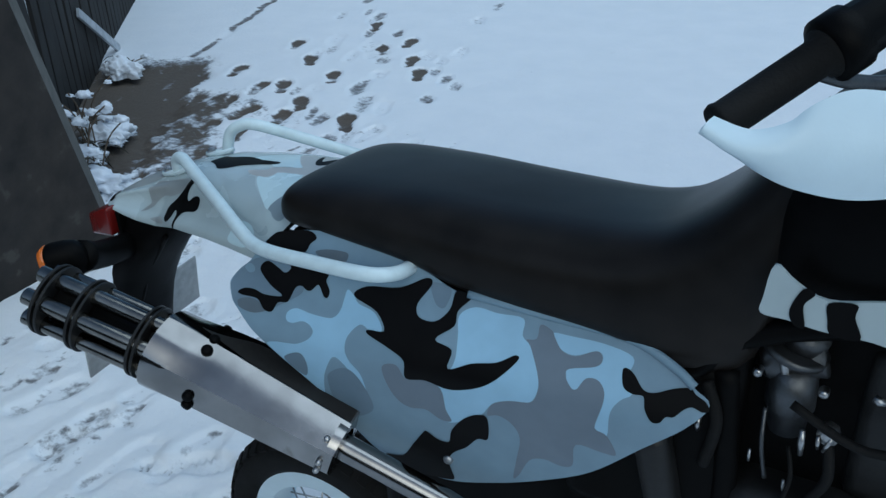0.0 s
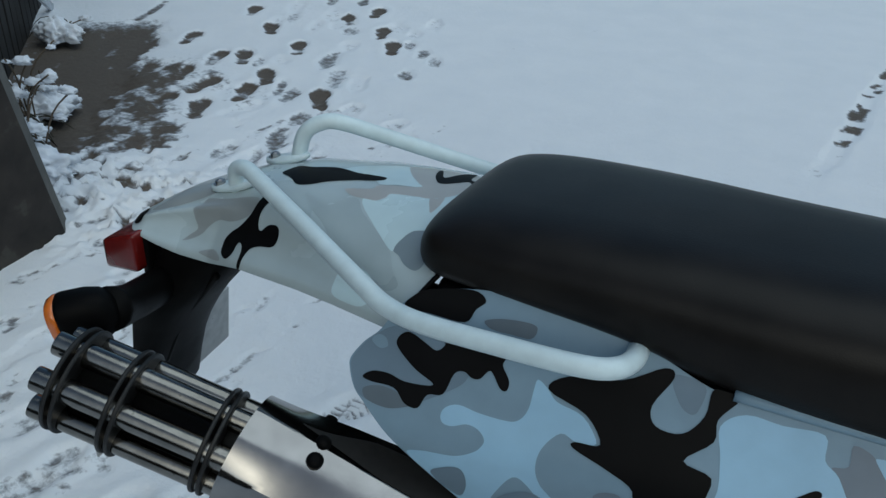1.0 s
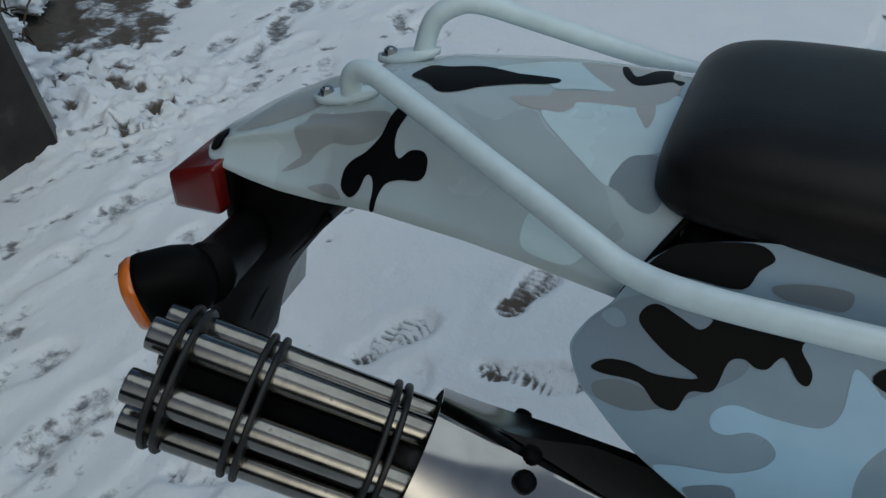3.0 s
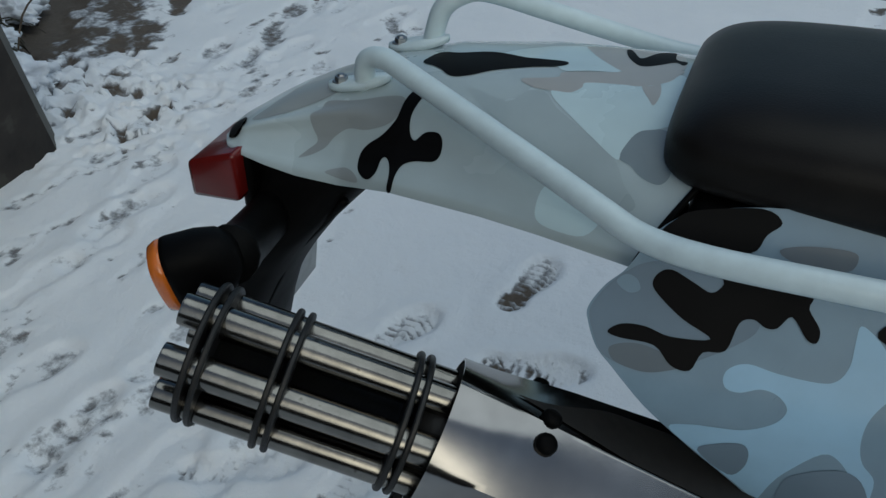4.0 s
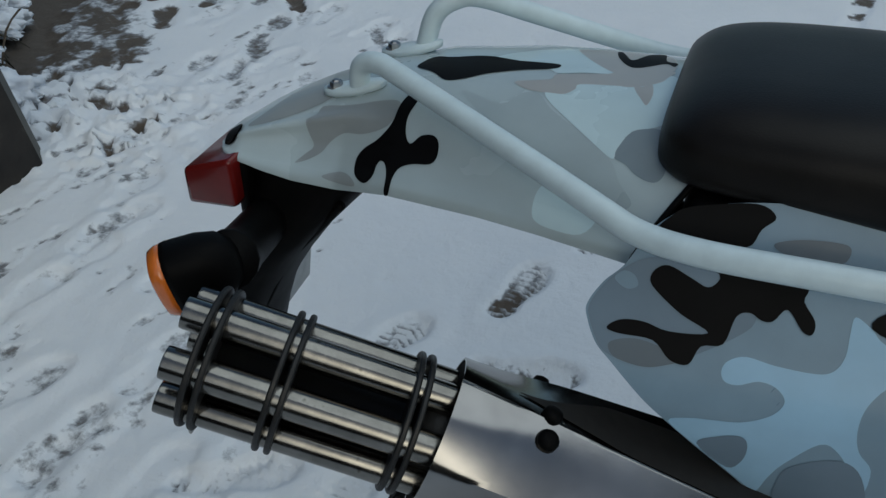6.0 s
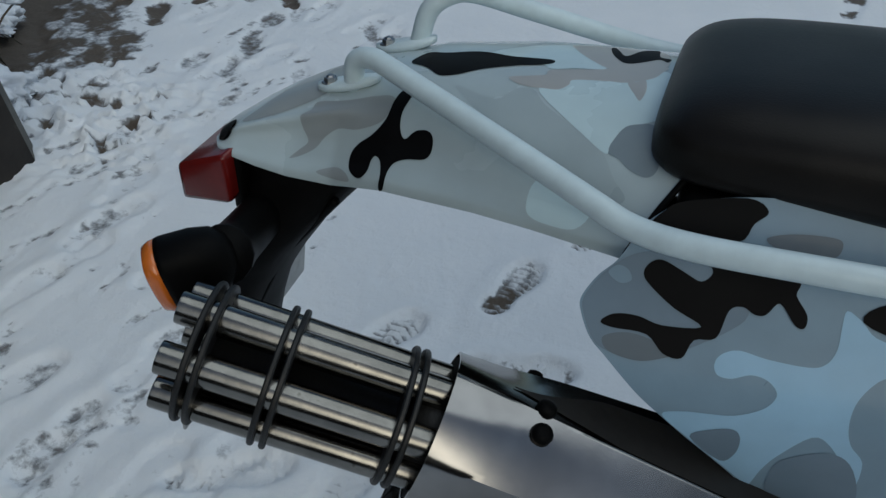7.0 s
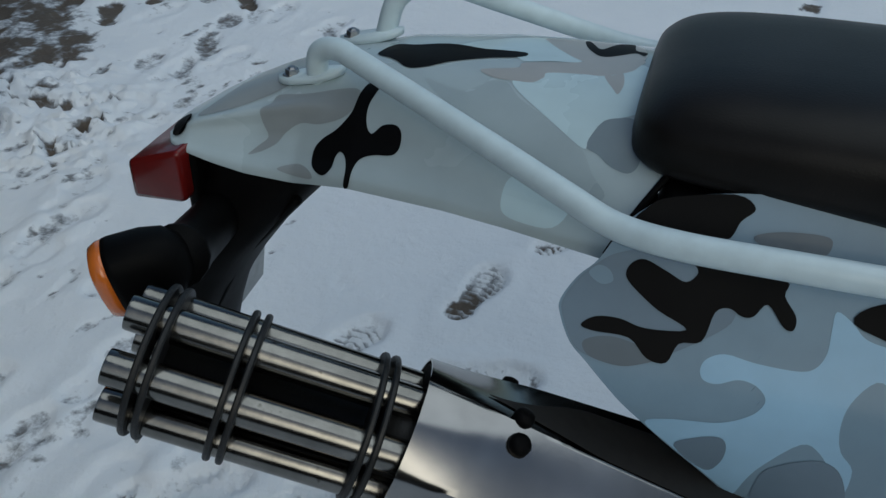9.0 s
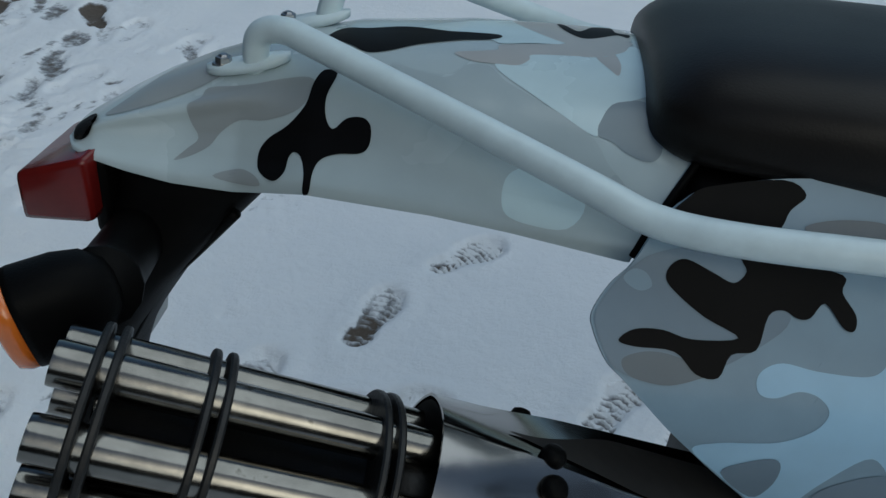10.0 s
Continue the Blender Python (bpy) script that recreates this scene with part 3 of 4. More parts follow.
def panel_point(x, z, out=0.0):
    def at(u, v):
        swell = 0.020 * ease(1.0, 0.86, v)
        return Vector((u + 0.015 * ease(0.24, 0.40, u), panel_y(u, v) - swell, v + 0.8 * swell))
    p = at(x, z)
    return p + out * (at(x + 0.002, z) - p).cross(at(x, z + 0.002) - p).normalized() if out else p


PANEL = [(0.0845, 0.929), (0.082, 0.940), (0.0905, 0.9565), (0.103, 0.970), (0.116, 0.994), (0.128, 1.006), (0.143, 1.014), (0.190, 1.023), (0.255, 1.025), (0.317, 1.018), (0.359, 1.002), (0.409, 0.984), (0.441, 0.982), (0.536, 0.975), (0.647, 0.968),
         (0.707, 0.947), (0.737, 0.929), (0.757, 0.905), (0.689, 0.830), (0.621, 0.755), (0.547, 0.706), (0.476, 0.671), (0.400, 0.647), (0.317, 0.662), (0.270, 0.718), (0.250, 0.756), (0.228, 0.784), (0.207, 0.806), (0.182, 0.830), (0.155, 0.857), (0.130, 0.881), (0.109, 0.900), (0.095, 0.912)]


def make_panel():
    panel = decal("side_panel", PANEL, panel_point, M_MID, bike, 0.007, 5)
    tagged(panel, "pale blue camouflage side panel")
    sheet(panel, 0.004, 0)
    greys = {
        "light_star_patch": (M_PAINT, [(0.159, 0.856), (0.174, 0.864), (0.190, 0.866), (0.210, 0.869), (0.228, 0.879), (0.235, 0.888), (0.235, 0.895), (0.227, 0.902), (0.215, 0.904), (0.202, 0.899), (0.192, 0.900), (0.188, 0.907), (0.191, 0.915), (0.203, 0.920), (0.224, 0.917), (0.252, 0.916), (0.263, 0.920), (0.268, 0.931), (0.268, 0.946), (0.269, 0.958), (0.280, 0.952), (0.29, 0.943), (0.314, 0.936), (0.330, 0.916), (0.314, 0.913), (0.300, 0.917), (0.288, 0.900), (0.286, 0.880), (0.292, 0.859), (0.304, 0.840), (0.307, 0.806), (0.296, 0.826), (0.281, 0.853), (0.267, 0.860), (0.250, 0.828), (0.243, 0.805), (0.238, 0.779), (0.228, 0.787), (0.207, 0.808), (0.182, 0.832)]),
        "light_middle_patch": (M_PAINT, [(0.444, 0.969), (0.476, 0.967), (0.511, 0.967), (0.516, 0.947), (0.53, 0.936), (0.547, 0.908), (0.553, 0.887), (0.544, 0.865), (0.516, 0.859), (0.492, 0.846), (0.473, 0.817), (0.446, 0.796), (0.419, 0.787), (0.413, 0.82), (0.41, 0.847), (0.435, 0.892), (0.432, 0.928), (0.425, 0.955)]),
        "light_front_patch": (M_PAINT, [(0.555, 0.958), (0.577, 0.958), (0.621, 0.957), (0.658, 0.949), (0.659, 0.931), (0.658, 0.917), (0.668, 0.906), (0.656, 0.896), (0.647, 0.878), (0.645, 0.838), (0.634, 0.836), (0.629, 0.848), (0.636, 0.883), (0.635, 0.902), (0.624, 0.914), (0.609, 0.913), (0.601, 0.898), (0.59, 0.899), (0.584, 0.912), (0.586, 0.92), (0.617, 0.929), (0.623, 0.941), (0.613, 0.947), (0.589, 0.937), (0.57, 0.94), (0.558, 0.952)]),
        "grey_patch": (M_GREY, [(0.535, 0.964), (0.551, 0.96), (0.558, 0.952), (0.571, 0.939), (0.59, 0.936), (0.613, 0.947), (0.623, 0.939), (0.617, 0.929), (0.586, 0.92), (0.584, 0.91), (0.594, 0.898), (0.601, 0.898), (0.609, 0.913), (0.624, 0.914), (0.635, 0.902), (0.636, 0.882), (0.629, 0.848), (0.645, 0.838), (0.657, 0.806), (0.638, 0.804), (0.604, 0.806), (0.599, 0.763), (0.583, 0.754), (0.559, 0.759), (0.538, 0.748), (0.52, 0.708), (0.511, 0.699), (0.519, 0.743), (0.527, 0.789), (0.518, 0.815), (0.499, 0.826), (0.483, 0.821), (0.492, 0.846), (0.516, 0.859), (0.546, 0.866), (0.553, 0.887), (0.547, 0.908), (0.53, 0.936), (0.522, 0.943), (0.535, 0.947)]),
        "grey_spot": (M_GREY, [(0.337, 0.866), (0.357, 0.874), (0.369, 0.854), (0.39, 0.86), (0.418, 0.852), (0.422, 0.812), (0.428, 0.79), (0.411, 0.788), (0.391, 0.801), (0.368, 0.797), (0.352, 0.806), (0.341, 0.831)]),
        "slate_patch": (M_SLATE, [(0.253, 0.772), (0.250, 0.800), (0.254, 0.824), (0.279, 0.844), (0.297, 0.836), (0.311, 0.797), (0.309, 0.766), (0.275, 0.742)]),
        "slate_wedge": (M_SLATE, [(0.375, 0.988), (0.404, 0.985), (0.404, 0.965), (0.398, 0.959), (0.386, 0.966)]),
        "slate_lobe": (M_SLATE, [(0.1035, 0.968), (0.0920, 0.956), (0.0838, 0.940), (0.0862, 0.929), (0.0965, 0.912), (0.105, 0.906), (0.120, 0.902), (0.135, 0.901), (0.149, 0.906), (0.160, 0.911), (0.190, 0.930), (0.204, 0.945), (0.197, 0.966), (0.177, 0.979), (0.139, 0.981), (0.116, 0.976)]),
        "pale_corner_patch": (M_MID, [(0.1035, 0.966), (0.112, 0.964), (0.116, 0.957), (0.108, 0.954), (0.098, 0.960)]),
        "grey_oval": (M_DEEP, [(0.104, 0.914), (0.114, 0.919), (0.127, 0.920), (0.142, 0.917), (0.160, 0.911), (0.149, 0.905), (0.135, 0.901), (0.120, 0.902), (0.108, 0.906)]),
        "slate_spot": (M_SLATE, [(0.1835, 0.834), (0.197, 0.848), (0.213, 0.853), (0.220, 0.843), (0.220, 0.822), (0.2105, 0.8085)]),
        "grey_top_patch": (M_DEEP, [(0.205, 0.998), (0.223, 1.003), (0.25, 1.004), (0.257, 1), (0.253, 0.991), (0.234, 0.991), (0.214, 0.992)]),
    }
    for k, (name, (m, line)) in enumerate(greys.items()):
        decal(name, line, lambda u, v, q=0.0023 + 0.00004 * k: panel_point(u, v, q), m, panel)
    blacks = {
        "black_branch_patch": [(0.280, 0.952), (0.294, 0.967), (0.336, 0.974), (0.367, 0.992), (0.377, 0.986), (0.365, 0.959), (0.372, 0.943), (0.395, 0.942), (0.410, 0.960), (0.411, 0.982), (0.422, 0.984), (0.436, 0.980),
                               (0.422, 0.960), (0.423, 0.941), (0.402, 0.920), (0.429, 0.911), (0.429, 0.886), (0.460, 0.900), (0.492, 0.908), (0.514, 0.922), (0.518, 0.914), (0.486, 0.877), (0.435, 0.854), (0.397, 0.860),
                               (0.369, 0.855), (0.367, 0.882), (0.344, 0.895), (0.313, 0.907), (0.313, 0.913), (0.333, 0.916), (0.316, 0.938)],
        "black_low_patch": [(0.312, 0.669), (0.34, 0.68), (0.36, 0.715), (0.379, 0.748), (0.386, 0.754), (0.4, 0.743), (0.418, 0.743), (0.426, 0.771), (0.447, 0.802), (0.469, 0.818), (0.483, 0.815), (0.48, 0.772), (0.464, 0.766), (0.444, 0.74), (0.424, 0.722), (0.412, 0.699), (0.414, 0.675), (0.414, 0.654), (0.382, 0.648), (0.349, 0.646)],
        "black_front_patch": [(0.65, 0.932), (0.656, 0.935), (0.666, 0.929), (0.68, 0.915), (0.694, 0.914), (0.713, 0.923), (0.732, 0.928), (0.741, 0.922), (0.754, 0.916), (0.76, 0.907), (0.752, 0.904), (0.74, 0.907), (0.731, 0.902), (0.722, 0.891), (0.713, 0.889), (0.707, 0.88), (0.697, 0.879), (0.687, 0.892), (0.682, 0.907), (0.669, 0.907), (0.656, 0.913)],
        "black_rear_patch": [(0.100, 0.925), (0.109, 0.932), (0.126, 0.933), (0.145, 0.929), (0.173, 0.932), (0.151, 0.942), (0.132, 0.954), (0.124, 0.962), (0.126, 0.970), (0.135, 0.974), (0.152, 0.968), (0.166, 0.963), (0.173, 0.970),
                             (0.170, 0.978), (0.199, 0.977), (0.233, 0.973), (0.234, 0.963), (0.244, 0.951), (0.244, 0.942), (0.237, 0.943), (0.224, 0.956), (0.216, 0.947), (0.208, 0.946), (0.199, 0.950), (0.190, 0.946), (0.185, 0.926),
                             (0.170, 0.922), (0.164, 0.908), (0.150, 0.909), (0.135, 0.921), (0.110, 0.922)],
        "black_corner_patch": [(0.122, 0.996), (0.130, 1.008), (0.143, 1.015), (0.186, 1.022), (0.202, 1.015), (0.194, 1.006), (0.186, 0.993), (0.152, 0.994)],
    }
    for name, line in blacks.items():
        decal(name, line, lambda u, v: panel_point(u, v, 0.0030), M_BLACK, panel)
    p = panel_point(0.412, 0.70)
    part("bolt", turned(p + Vector((0, 0.004, 0)), p - Vector((0, 0.008, 0)), [(0, 0.008), (0.7, 0.008), (1, 0.005)], 12), M_BOLT, panel)
    edge = [panel_point(q.x, q.y, 0.003) for q in spline([(0.43, 0.983, 0), (0.536, 0.976, 0), (0.647, 0.969, 0), (0.707, 0.948, 0), (0.737, 0.930, 0)], 6)]
    part("rolled_edge", tube(edge, 0.0062, 10), M_MID, panel)


make_panel()

# seat: station, half width, lower edge, top
SEAT = [(0.105, 0.100, 1.018, 1.044), (0.110, 0.128, 1.008, 1.057), (0.130, 0.150, 1.000, 1.071), (0.165, 0.160, 0.998, 1.079), (0.22, 0.166, 0.998, 1.083), (0.30, 0.168, 0.992, 1.086), (0.36, 0.168, 0.982, 1.087),
        (0.42, 0.168, 0.964, 1.087), (0.50, 0.168, 0.955, 1.087), (0.60, 0.164, 0.948, 1.090), (0.66, 0.160, 0.936, 1.102), (0.70, 0.155, 0.922, 1.124), (0.74, 0.150, 0.910, 1.160), (0.775, 0.146, 0.915, 1.205), (0.80, 0.142, 0.935, 1.240), (0.82, 0.137, 1.00, 1.262)]


def make_seat():
    rings = []
    rows = spline([(x, w, 0) for x, w, *_ in SEAT], 4)
    low = spline([(x, zb, zt) for x, _, zb, zt in SEAT], 4)
    for r, s in zip(rows, low):
        ring = []
        for k in range(40):
            a = 2 * math.pi * k / 40
            c, q = math.cos(a), math.sin(a)
            y = -math.copysign(abs(c) ** 0.52, c) * r.y
            zm = s.y + (s.z - s.y) * 0.35
            z = zm + (math.copysign(abs(q) ** 0.62, q)) * ((s.z - zm) if q > 0 else (zm - s.y))
            tuck = 1 - 0.05 * max(0, (zm - z) / max(zm - s.y, 1e-4))
            ring.append((r.x, YC + y * tuck, z - 0.09 * (y + 0.1)))
        rings.append(ring)
    seat = part("seat", loft(rings), M_SEAT, bike, "smooth black vinyl bench seat")
    part("seat_pan", block((0.135, -0.158, 0.955), (0.52, 0.15, 1.006), 0.012), M_PLASTIC, bike, "black seat base")
    return seat


make_seat()


# grab rails
def make_rail(side):
    y = lambda v: YC + (v - YC) * side
    if side > 0:
        line = [(-0.186, -0.057, 0.990), (-0.188, -0.058, 1.010), (-0.182, -0.061, 1.026), (-0.163, -0.068, 1.033), (-0.135, -0.082, 1.031), (-0.011, -0.150, 1.018)]
        line += [(0.071, -0.196, 1.009), (0.111, -0.214, 1.003), (0.158, -0.230, 1.008), (0.228, -0.238, 1.015), (0.310, -0.236, 1.017), (0.342, -0.222, 1.014), (0.354, -0.190, 1.006), (0.352, -0.15, 1.000)]
    else:
        line = [(-0.157, 0.033, 0.995), (-0.155, 0.035, 1.012), (-0.146, 0.038, 1.044), (-0.128, 0.046, 1.059), (-0.105, 0.060, 1.060), (-0.054, 0.105, 1.032), (0.027, 0.160, 0.994), (0.090, 0.192, 0.972), (0.20, 0.205, 0.965), (0.31, 0.19, 0.965), (0.345, 0.15, 0.965)]
    rail = part("grab_rail", tube(spline(line, 6), 0.0104, 18), M_RAIL, bike, "chipped white tubular grab rail")
    p = Vector((-0.195, -0.056, 1.0005)) if side > 0 else Vector((-0.168, 0.028, 1.011))
    bm = bmesh.new()
    ring = [(math.cos(a) * 0.034, math.sin(a) * 0.015) for a in (2 * math.pi * k / 24 for k in range(24))]
    loft([[p + Vector((u, v * s, w - 0.12 * abs(v) + u * 0.28)) for u, v in ring] for w, s in ((-0.004, 1), (0, 1.0), (0.0022, 0.93))], bm)
    part("foot_plate", bm, M_RAIL, rail)
    q = p + Vector((-0.020, 0, -0.004))
    part("bolt", turned(q + Vector((0, 0, -0.003)), q + Vector((0, 0, 0.0065)), [(0, 0.0092), (0.30, 0.0092), (0.32, 0.0066), (0.80, 0.0064), (0.84, 0.0045), (1, 0.0030)], 6), M_BOLT, rail, smooth=False)
    return rail


make_rail(1)
make_rail(-1)

# rotary barrel exhaust
TIP, MOUTH, CONE = Vector((-0.221, -0.347, 0.898)), Vector((-0.018, -0.303, 0.831)), Vector((0.280, -0.263, 0.724))


def make_exhaust():
    axis = (CONE - MOUTH).normalized()
    facets = ((-150, 0.056, 0.046), (-65, 0.0655, 0.047), (-18, 0.0655, 0.049), (30, 0.0655, 0.050), (92, 0.0655, 0.0490), (137, 0.0670, 0.0960), (172, 0.066, 0.082), (210, 0.056, 0.046))

    def skin(f, deg, out=0.0):
        """A point of the can's skin; 0 degrees faces away from the bike, 90 up."""
        w = -math.cos(radians(deg)) * Vector((0, 1, 0)) + math.sin(radians(deg)) * Vector((0, 0, 1))
        w = (w - axis * w.dot(axis)).normalized()
        deg = (deg + 150) % 360 - 150
        k = max(i for i in range(7) if facets[i][0] <= deg)
        (a, a0, a1), (b, b0, b1) = facets[k], facets[k + 1]
        g = min(f, 1.95 - 1.6 * f)  # the broad side narrows again towards the clamp
        ra, rb = a0 + (a1 - a0) * (g if a1 > a0 else f), b0 + (b1 - b0) * (g if b1 > b0 else f)
        flat = ra * rb * math.sin(radians(b - a)) / (ra * math.sin(radians(deg - a)) + rb * math.sin(radians(b - deg)))
        return MOUTH.lerp(CONE, f) + w * (0.0652 + ease(-0.1, 0.30, f) * (flat - 0.0652) + out)

    turn = sorted({-150 + 5 * k for k in range(72)} | {-18, 92, 137, 172})
    rings = [[skin(0.0, d, -0.002) for d in turn]] + [[skin(f, d) for d in turn] for f in (0.0, 0.03, 0.1, 0.15, 0.2, 0.25, 0.3, 0.4, 0.5, 0.65, 0.8, 0.97, 1.0)] + [[skin(1.0, d, -0.022) for d in turn]]
    can = part("silencer", loft(rings, caps=False), M_STEEL, bike, "stained stainless steel silencer")
    sharp(can, 32)
    part("dark_lining", turned(MOUTH, CONE, [(0.001, 0.0612), (0.03, 0.053), (0.09, 0.051), (0.091, 0.002)], 32, caps=False), M_SOOT_REFLECTION, can)
    band = part("end_clamp", turned(MOUTH.lerp(CONE, 0.955), MOUTH.lerp(CONE, 1.0), [(0, 0.0445), (0, 0.0470), (1, 0.0460), (1, 0.03)], 40, caps=False), M_STEEL, can)
    sharp(band)
    for f, deg, m, big in ((0.24, 97, M_PLASTIC, 0.0085), (0.245, 78, M_PLASTIC, 0.009), (0.215, 146, M_PLASTIC, 0.0075), (0.265, 2, M_PLASTIC, 0.0085), (0.27, -14, M_PLASTIC, 0.0085), (0.94, 50, M_BOLT, 0.005), (0.95, 4, M_BOLT, 0.005), (0.95, -16, M_BOLT, 0.005)):
        p = skin(f, deg)
        w = (p - MOUTH.lerp(CONE, f)).normalized()
        part("bolt", turned(p - w * 0.003, p + w * 0.008, [(0, big), (0.6, big), (0.9, big * 0.8), (1, big * 0.4)], 14), m, can)
    # Black strip laid on the can in place of its dark reflection.
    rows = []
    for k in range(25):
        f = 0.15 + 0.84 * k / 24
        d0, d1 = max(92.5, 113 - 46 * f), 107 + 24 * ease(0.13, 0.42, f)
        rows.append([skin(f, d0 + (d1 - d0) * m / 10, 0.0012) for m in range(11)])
    part("reflection_strip", loft(rows, closed=False), M_SOOT_REFLECTION, can, "black strip painted in for the silencer's dark reflection")
    pipe = spline([CONE - axis * 0.01, CONE + axis * 0.06, CONE + axis * 0.15, CONE + axis * 0.26, Vector((0.60, -0.19, 0.60)), Vector((0.72, -0.14, 0.54))], 5)
    part("exhaust_pipe", tube(pipe, [0.020] * len(pipe), 18), M_STEEL, bike, "bright stainless exhaust pipe")

    drum = part("barrel_hub", turned(TIP.lerp(MOUTH, 0.12), TIP.lerp(MOUTH, 1.1), [(0, 0.006), (0.02, 0.021), (0.8, 0.021), (0.82, 0.036), (1, 0.036)], 20), M_DISC, bike, "blackened hub with six polished barrels")
    side, up = frame_at(MOUTH - TIP)
    for k in range(6):
        a = math.pi * 2 * k / 6 + 0.542
        off = 0.0412 * (math.cos(a) * side + math.sin(a) * up)
        ob = part("barrel", turned(TIP + off, MOUTH.lerp(TIP, -0.02) + off, [(0.03, 0.0110), (0.0, 0.0112), (0.0, 0.0130), (0.01, 0.0134), (1, 0.0134)], 20, caps=False), M_TUBE, drum)
        sharp(ob)
        part("bore", turned(TIP.lerp(MOUTH, 0.04) + off, TIP.lerp(MOUTH, 0.045) + off, [(0, 0.0105), (1, 0.0105)], 14), M_SOOT_REFLECTION, ob)
    for t in (0.100, 0.145, 0.385, 0.430, 0.862, 0.902):
        c = TIP.lerp(MOUTH, t)
        ax = (MOUTH - TIP).normalized()
        ob = part("disc", turned(c - ax * 0.0024, c + ax * 0.0024, [(0, 0.026), (0, 0.0578), (0.25, 0.0588), (0.75, 0.0588), (1, 0.0578), (1, 0.026), (0, 0.026)], 48, caps=False), M_DISC, drum)
        sharp(ob)


make_exhaust()


# rear mudguard, plate, lights
def make_rear():
    rows = [(0.930, -0.302, -0.160, 0.064), (0.905, -0.300, -0.178, 0.064), (0.872, -0.300, -0.207, 0.060), (0.84, -0.316, -0.234, 0.056), (0.80, -0.338, -0.262, 0.052), (0.76, -0.345, -0.286, 0.050),
            (0.72, -0.348, -0.306, 0.050), (0.67, -0.350, -0.324, 0.050), (0.62, -0.352, -0.338, 0.048)]
    rings = []
    for z, a, b, w in rows:
        ring = []
        for k in range(24):
            t = 2 * math.pi * k / 24
            c, s = math.cos(t), math.sin(t)
            x, y = math.copysign(abs(c) ** 0.6, c), math.copysign(abs(s) ** 0.6, s)
            ring.append(((a + b) / 2 + (b - a) / 2 * x, -0.055 + w * (y if y > 0 else y * (1 + 0.75 * ease(0.91, 0.84, z))), z - 0.012 * (1 - abs(y)) * (x > 0)))
        rings.append(ring)
    guard = part("rear_mudguard", loft(rings), M_PLASTIC, bike, "black plastic rear mudguard")
    part("rolled_lip", tube(spline([(-0.19, -0.112, 0.895), (-0.222, -0.108, 0.855), (-0.266, -0.104, 0.80), (-0.290, -0.103, 0.755), (-0.312, -0.103, 0.71)], 5), 0.0045, 8), M_PLASTIC, guard)
    bm = block((-0.002, -0.150, -0.056), (0.002, 0.150, 0.056), 0.0015)
    plate = part("number_plate", bm, M_PLATE, bike, "thin grey back of the number plate", smooth=False)
    plate.matrix_basis = pose(-0.350, -0.068, 0.660, 4, 10, 0)
    light = block((-0.359, -0.142, 0.872), (-0.294, -0.030, 0.915), 0.006)
    for v in light.verts:
        v.co.z += (0.42 if v.co.z > 0.89 else 0.2) * (v.co.x + 0.358)
        if v.co.x < -0.35:
            v.co.y = -0.085 + (v.co.y + 0.085) * 0.86
    part("tail_light", light, M_RED, bike, "red plastic tail light")
    gasket = block((-0.302, -0.126, 0.866), (-0.288, -0.032, 0.932), 0.005)
    part("light_gasket", gasket, M_PLASTIC, bike)
    c, d = Vector((-0.237, -0.265, 0.917)), Vector((-0.78, -0.58, -0.20)).normalized()
    s, u = frame_at(d)
    def oval(t, k):
        return [c + d * t * 0.8 + s * 0.026 * k * math.copysign(abs(math.cos(a)) ** 0.75, math.cos(a)) + u * 0.033 * k * math.copysign(abs(math.sin(a)) ** 0.75, math.sin(a)) for a in (2 * math.pi * i / 28 for i in range(28))]
    sig = part("turn_signal", loft([oval(-0.030, 0.25), oval(-0.026, 0.55), oval(-0.012, 0.86), (oval(0.008, 0.98)), oval(0.040, 1.02), oval(0.046, 1.0)]), M_PLASTIC, bike, "black turn signal with orange lens")
    part("lens", loft([oval(0.045, 0.99), oval(0.052, 0.985), oval(0.060, 0.90), oval(0.064, 0.6)]), M_ORANGE, sig, "orange lens")
    part("stalk", tube(spline([c - d * 0.012, (-0.250, -0.20, 0.890), (-0.275, -0.10, 0.862)], 5), [0.027, 0.027, 0.026, 0.025, 0.024, 0.024, 0.024, 0.024, 0.024, 0.024, 0.024], 14), M_PLASTIC, sig)
    bm = bmesh.new()
    loft([[cowl_point(-0.312 + 0.011 * math.cos(a) * r, 0.75 + 0.40 * math.sin(a) * r, 0.0015) for a in (2 * math.pi * i / 20 for i in range(20))] for r in (1.0, 0.5)], bm)
    part("rubber_plug", bm, M_RUBBER, bike)


make_rear()


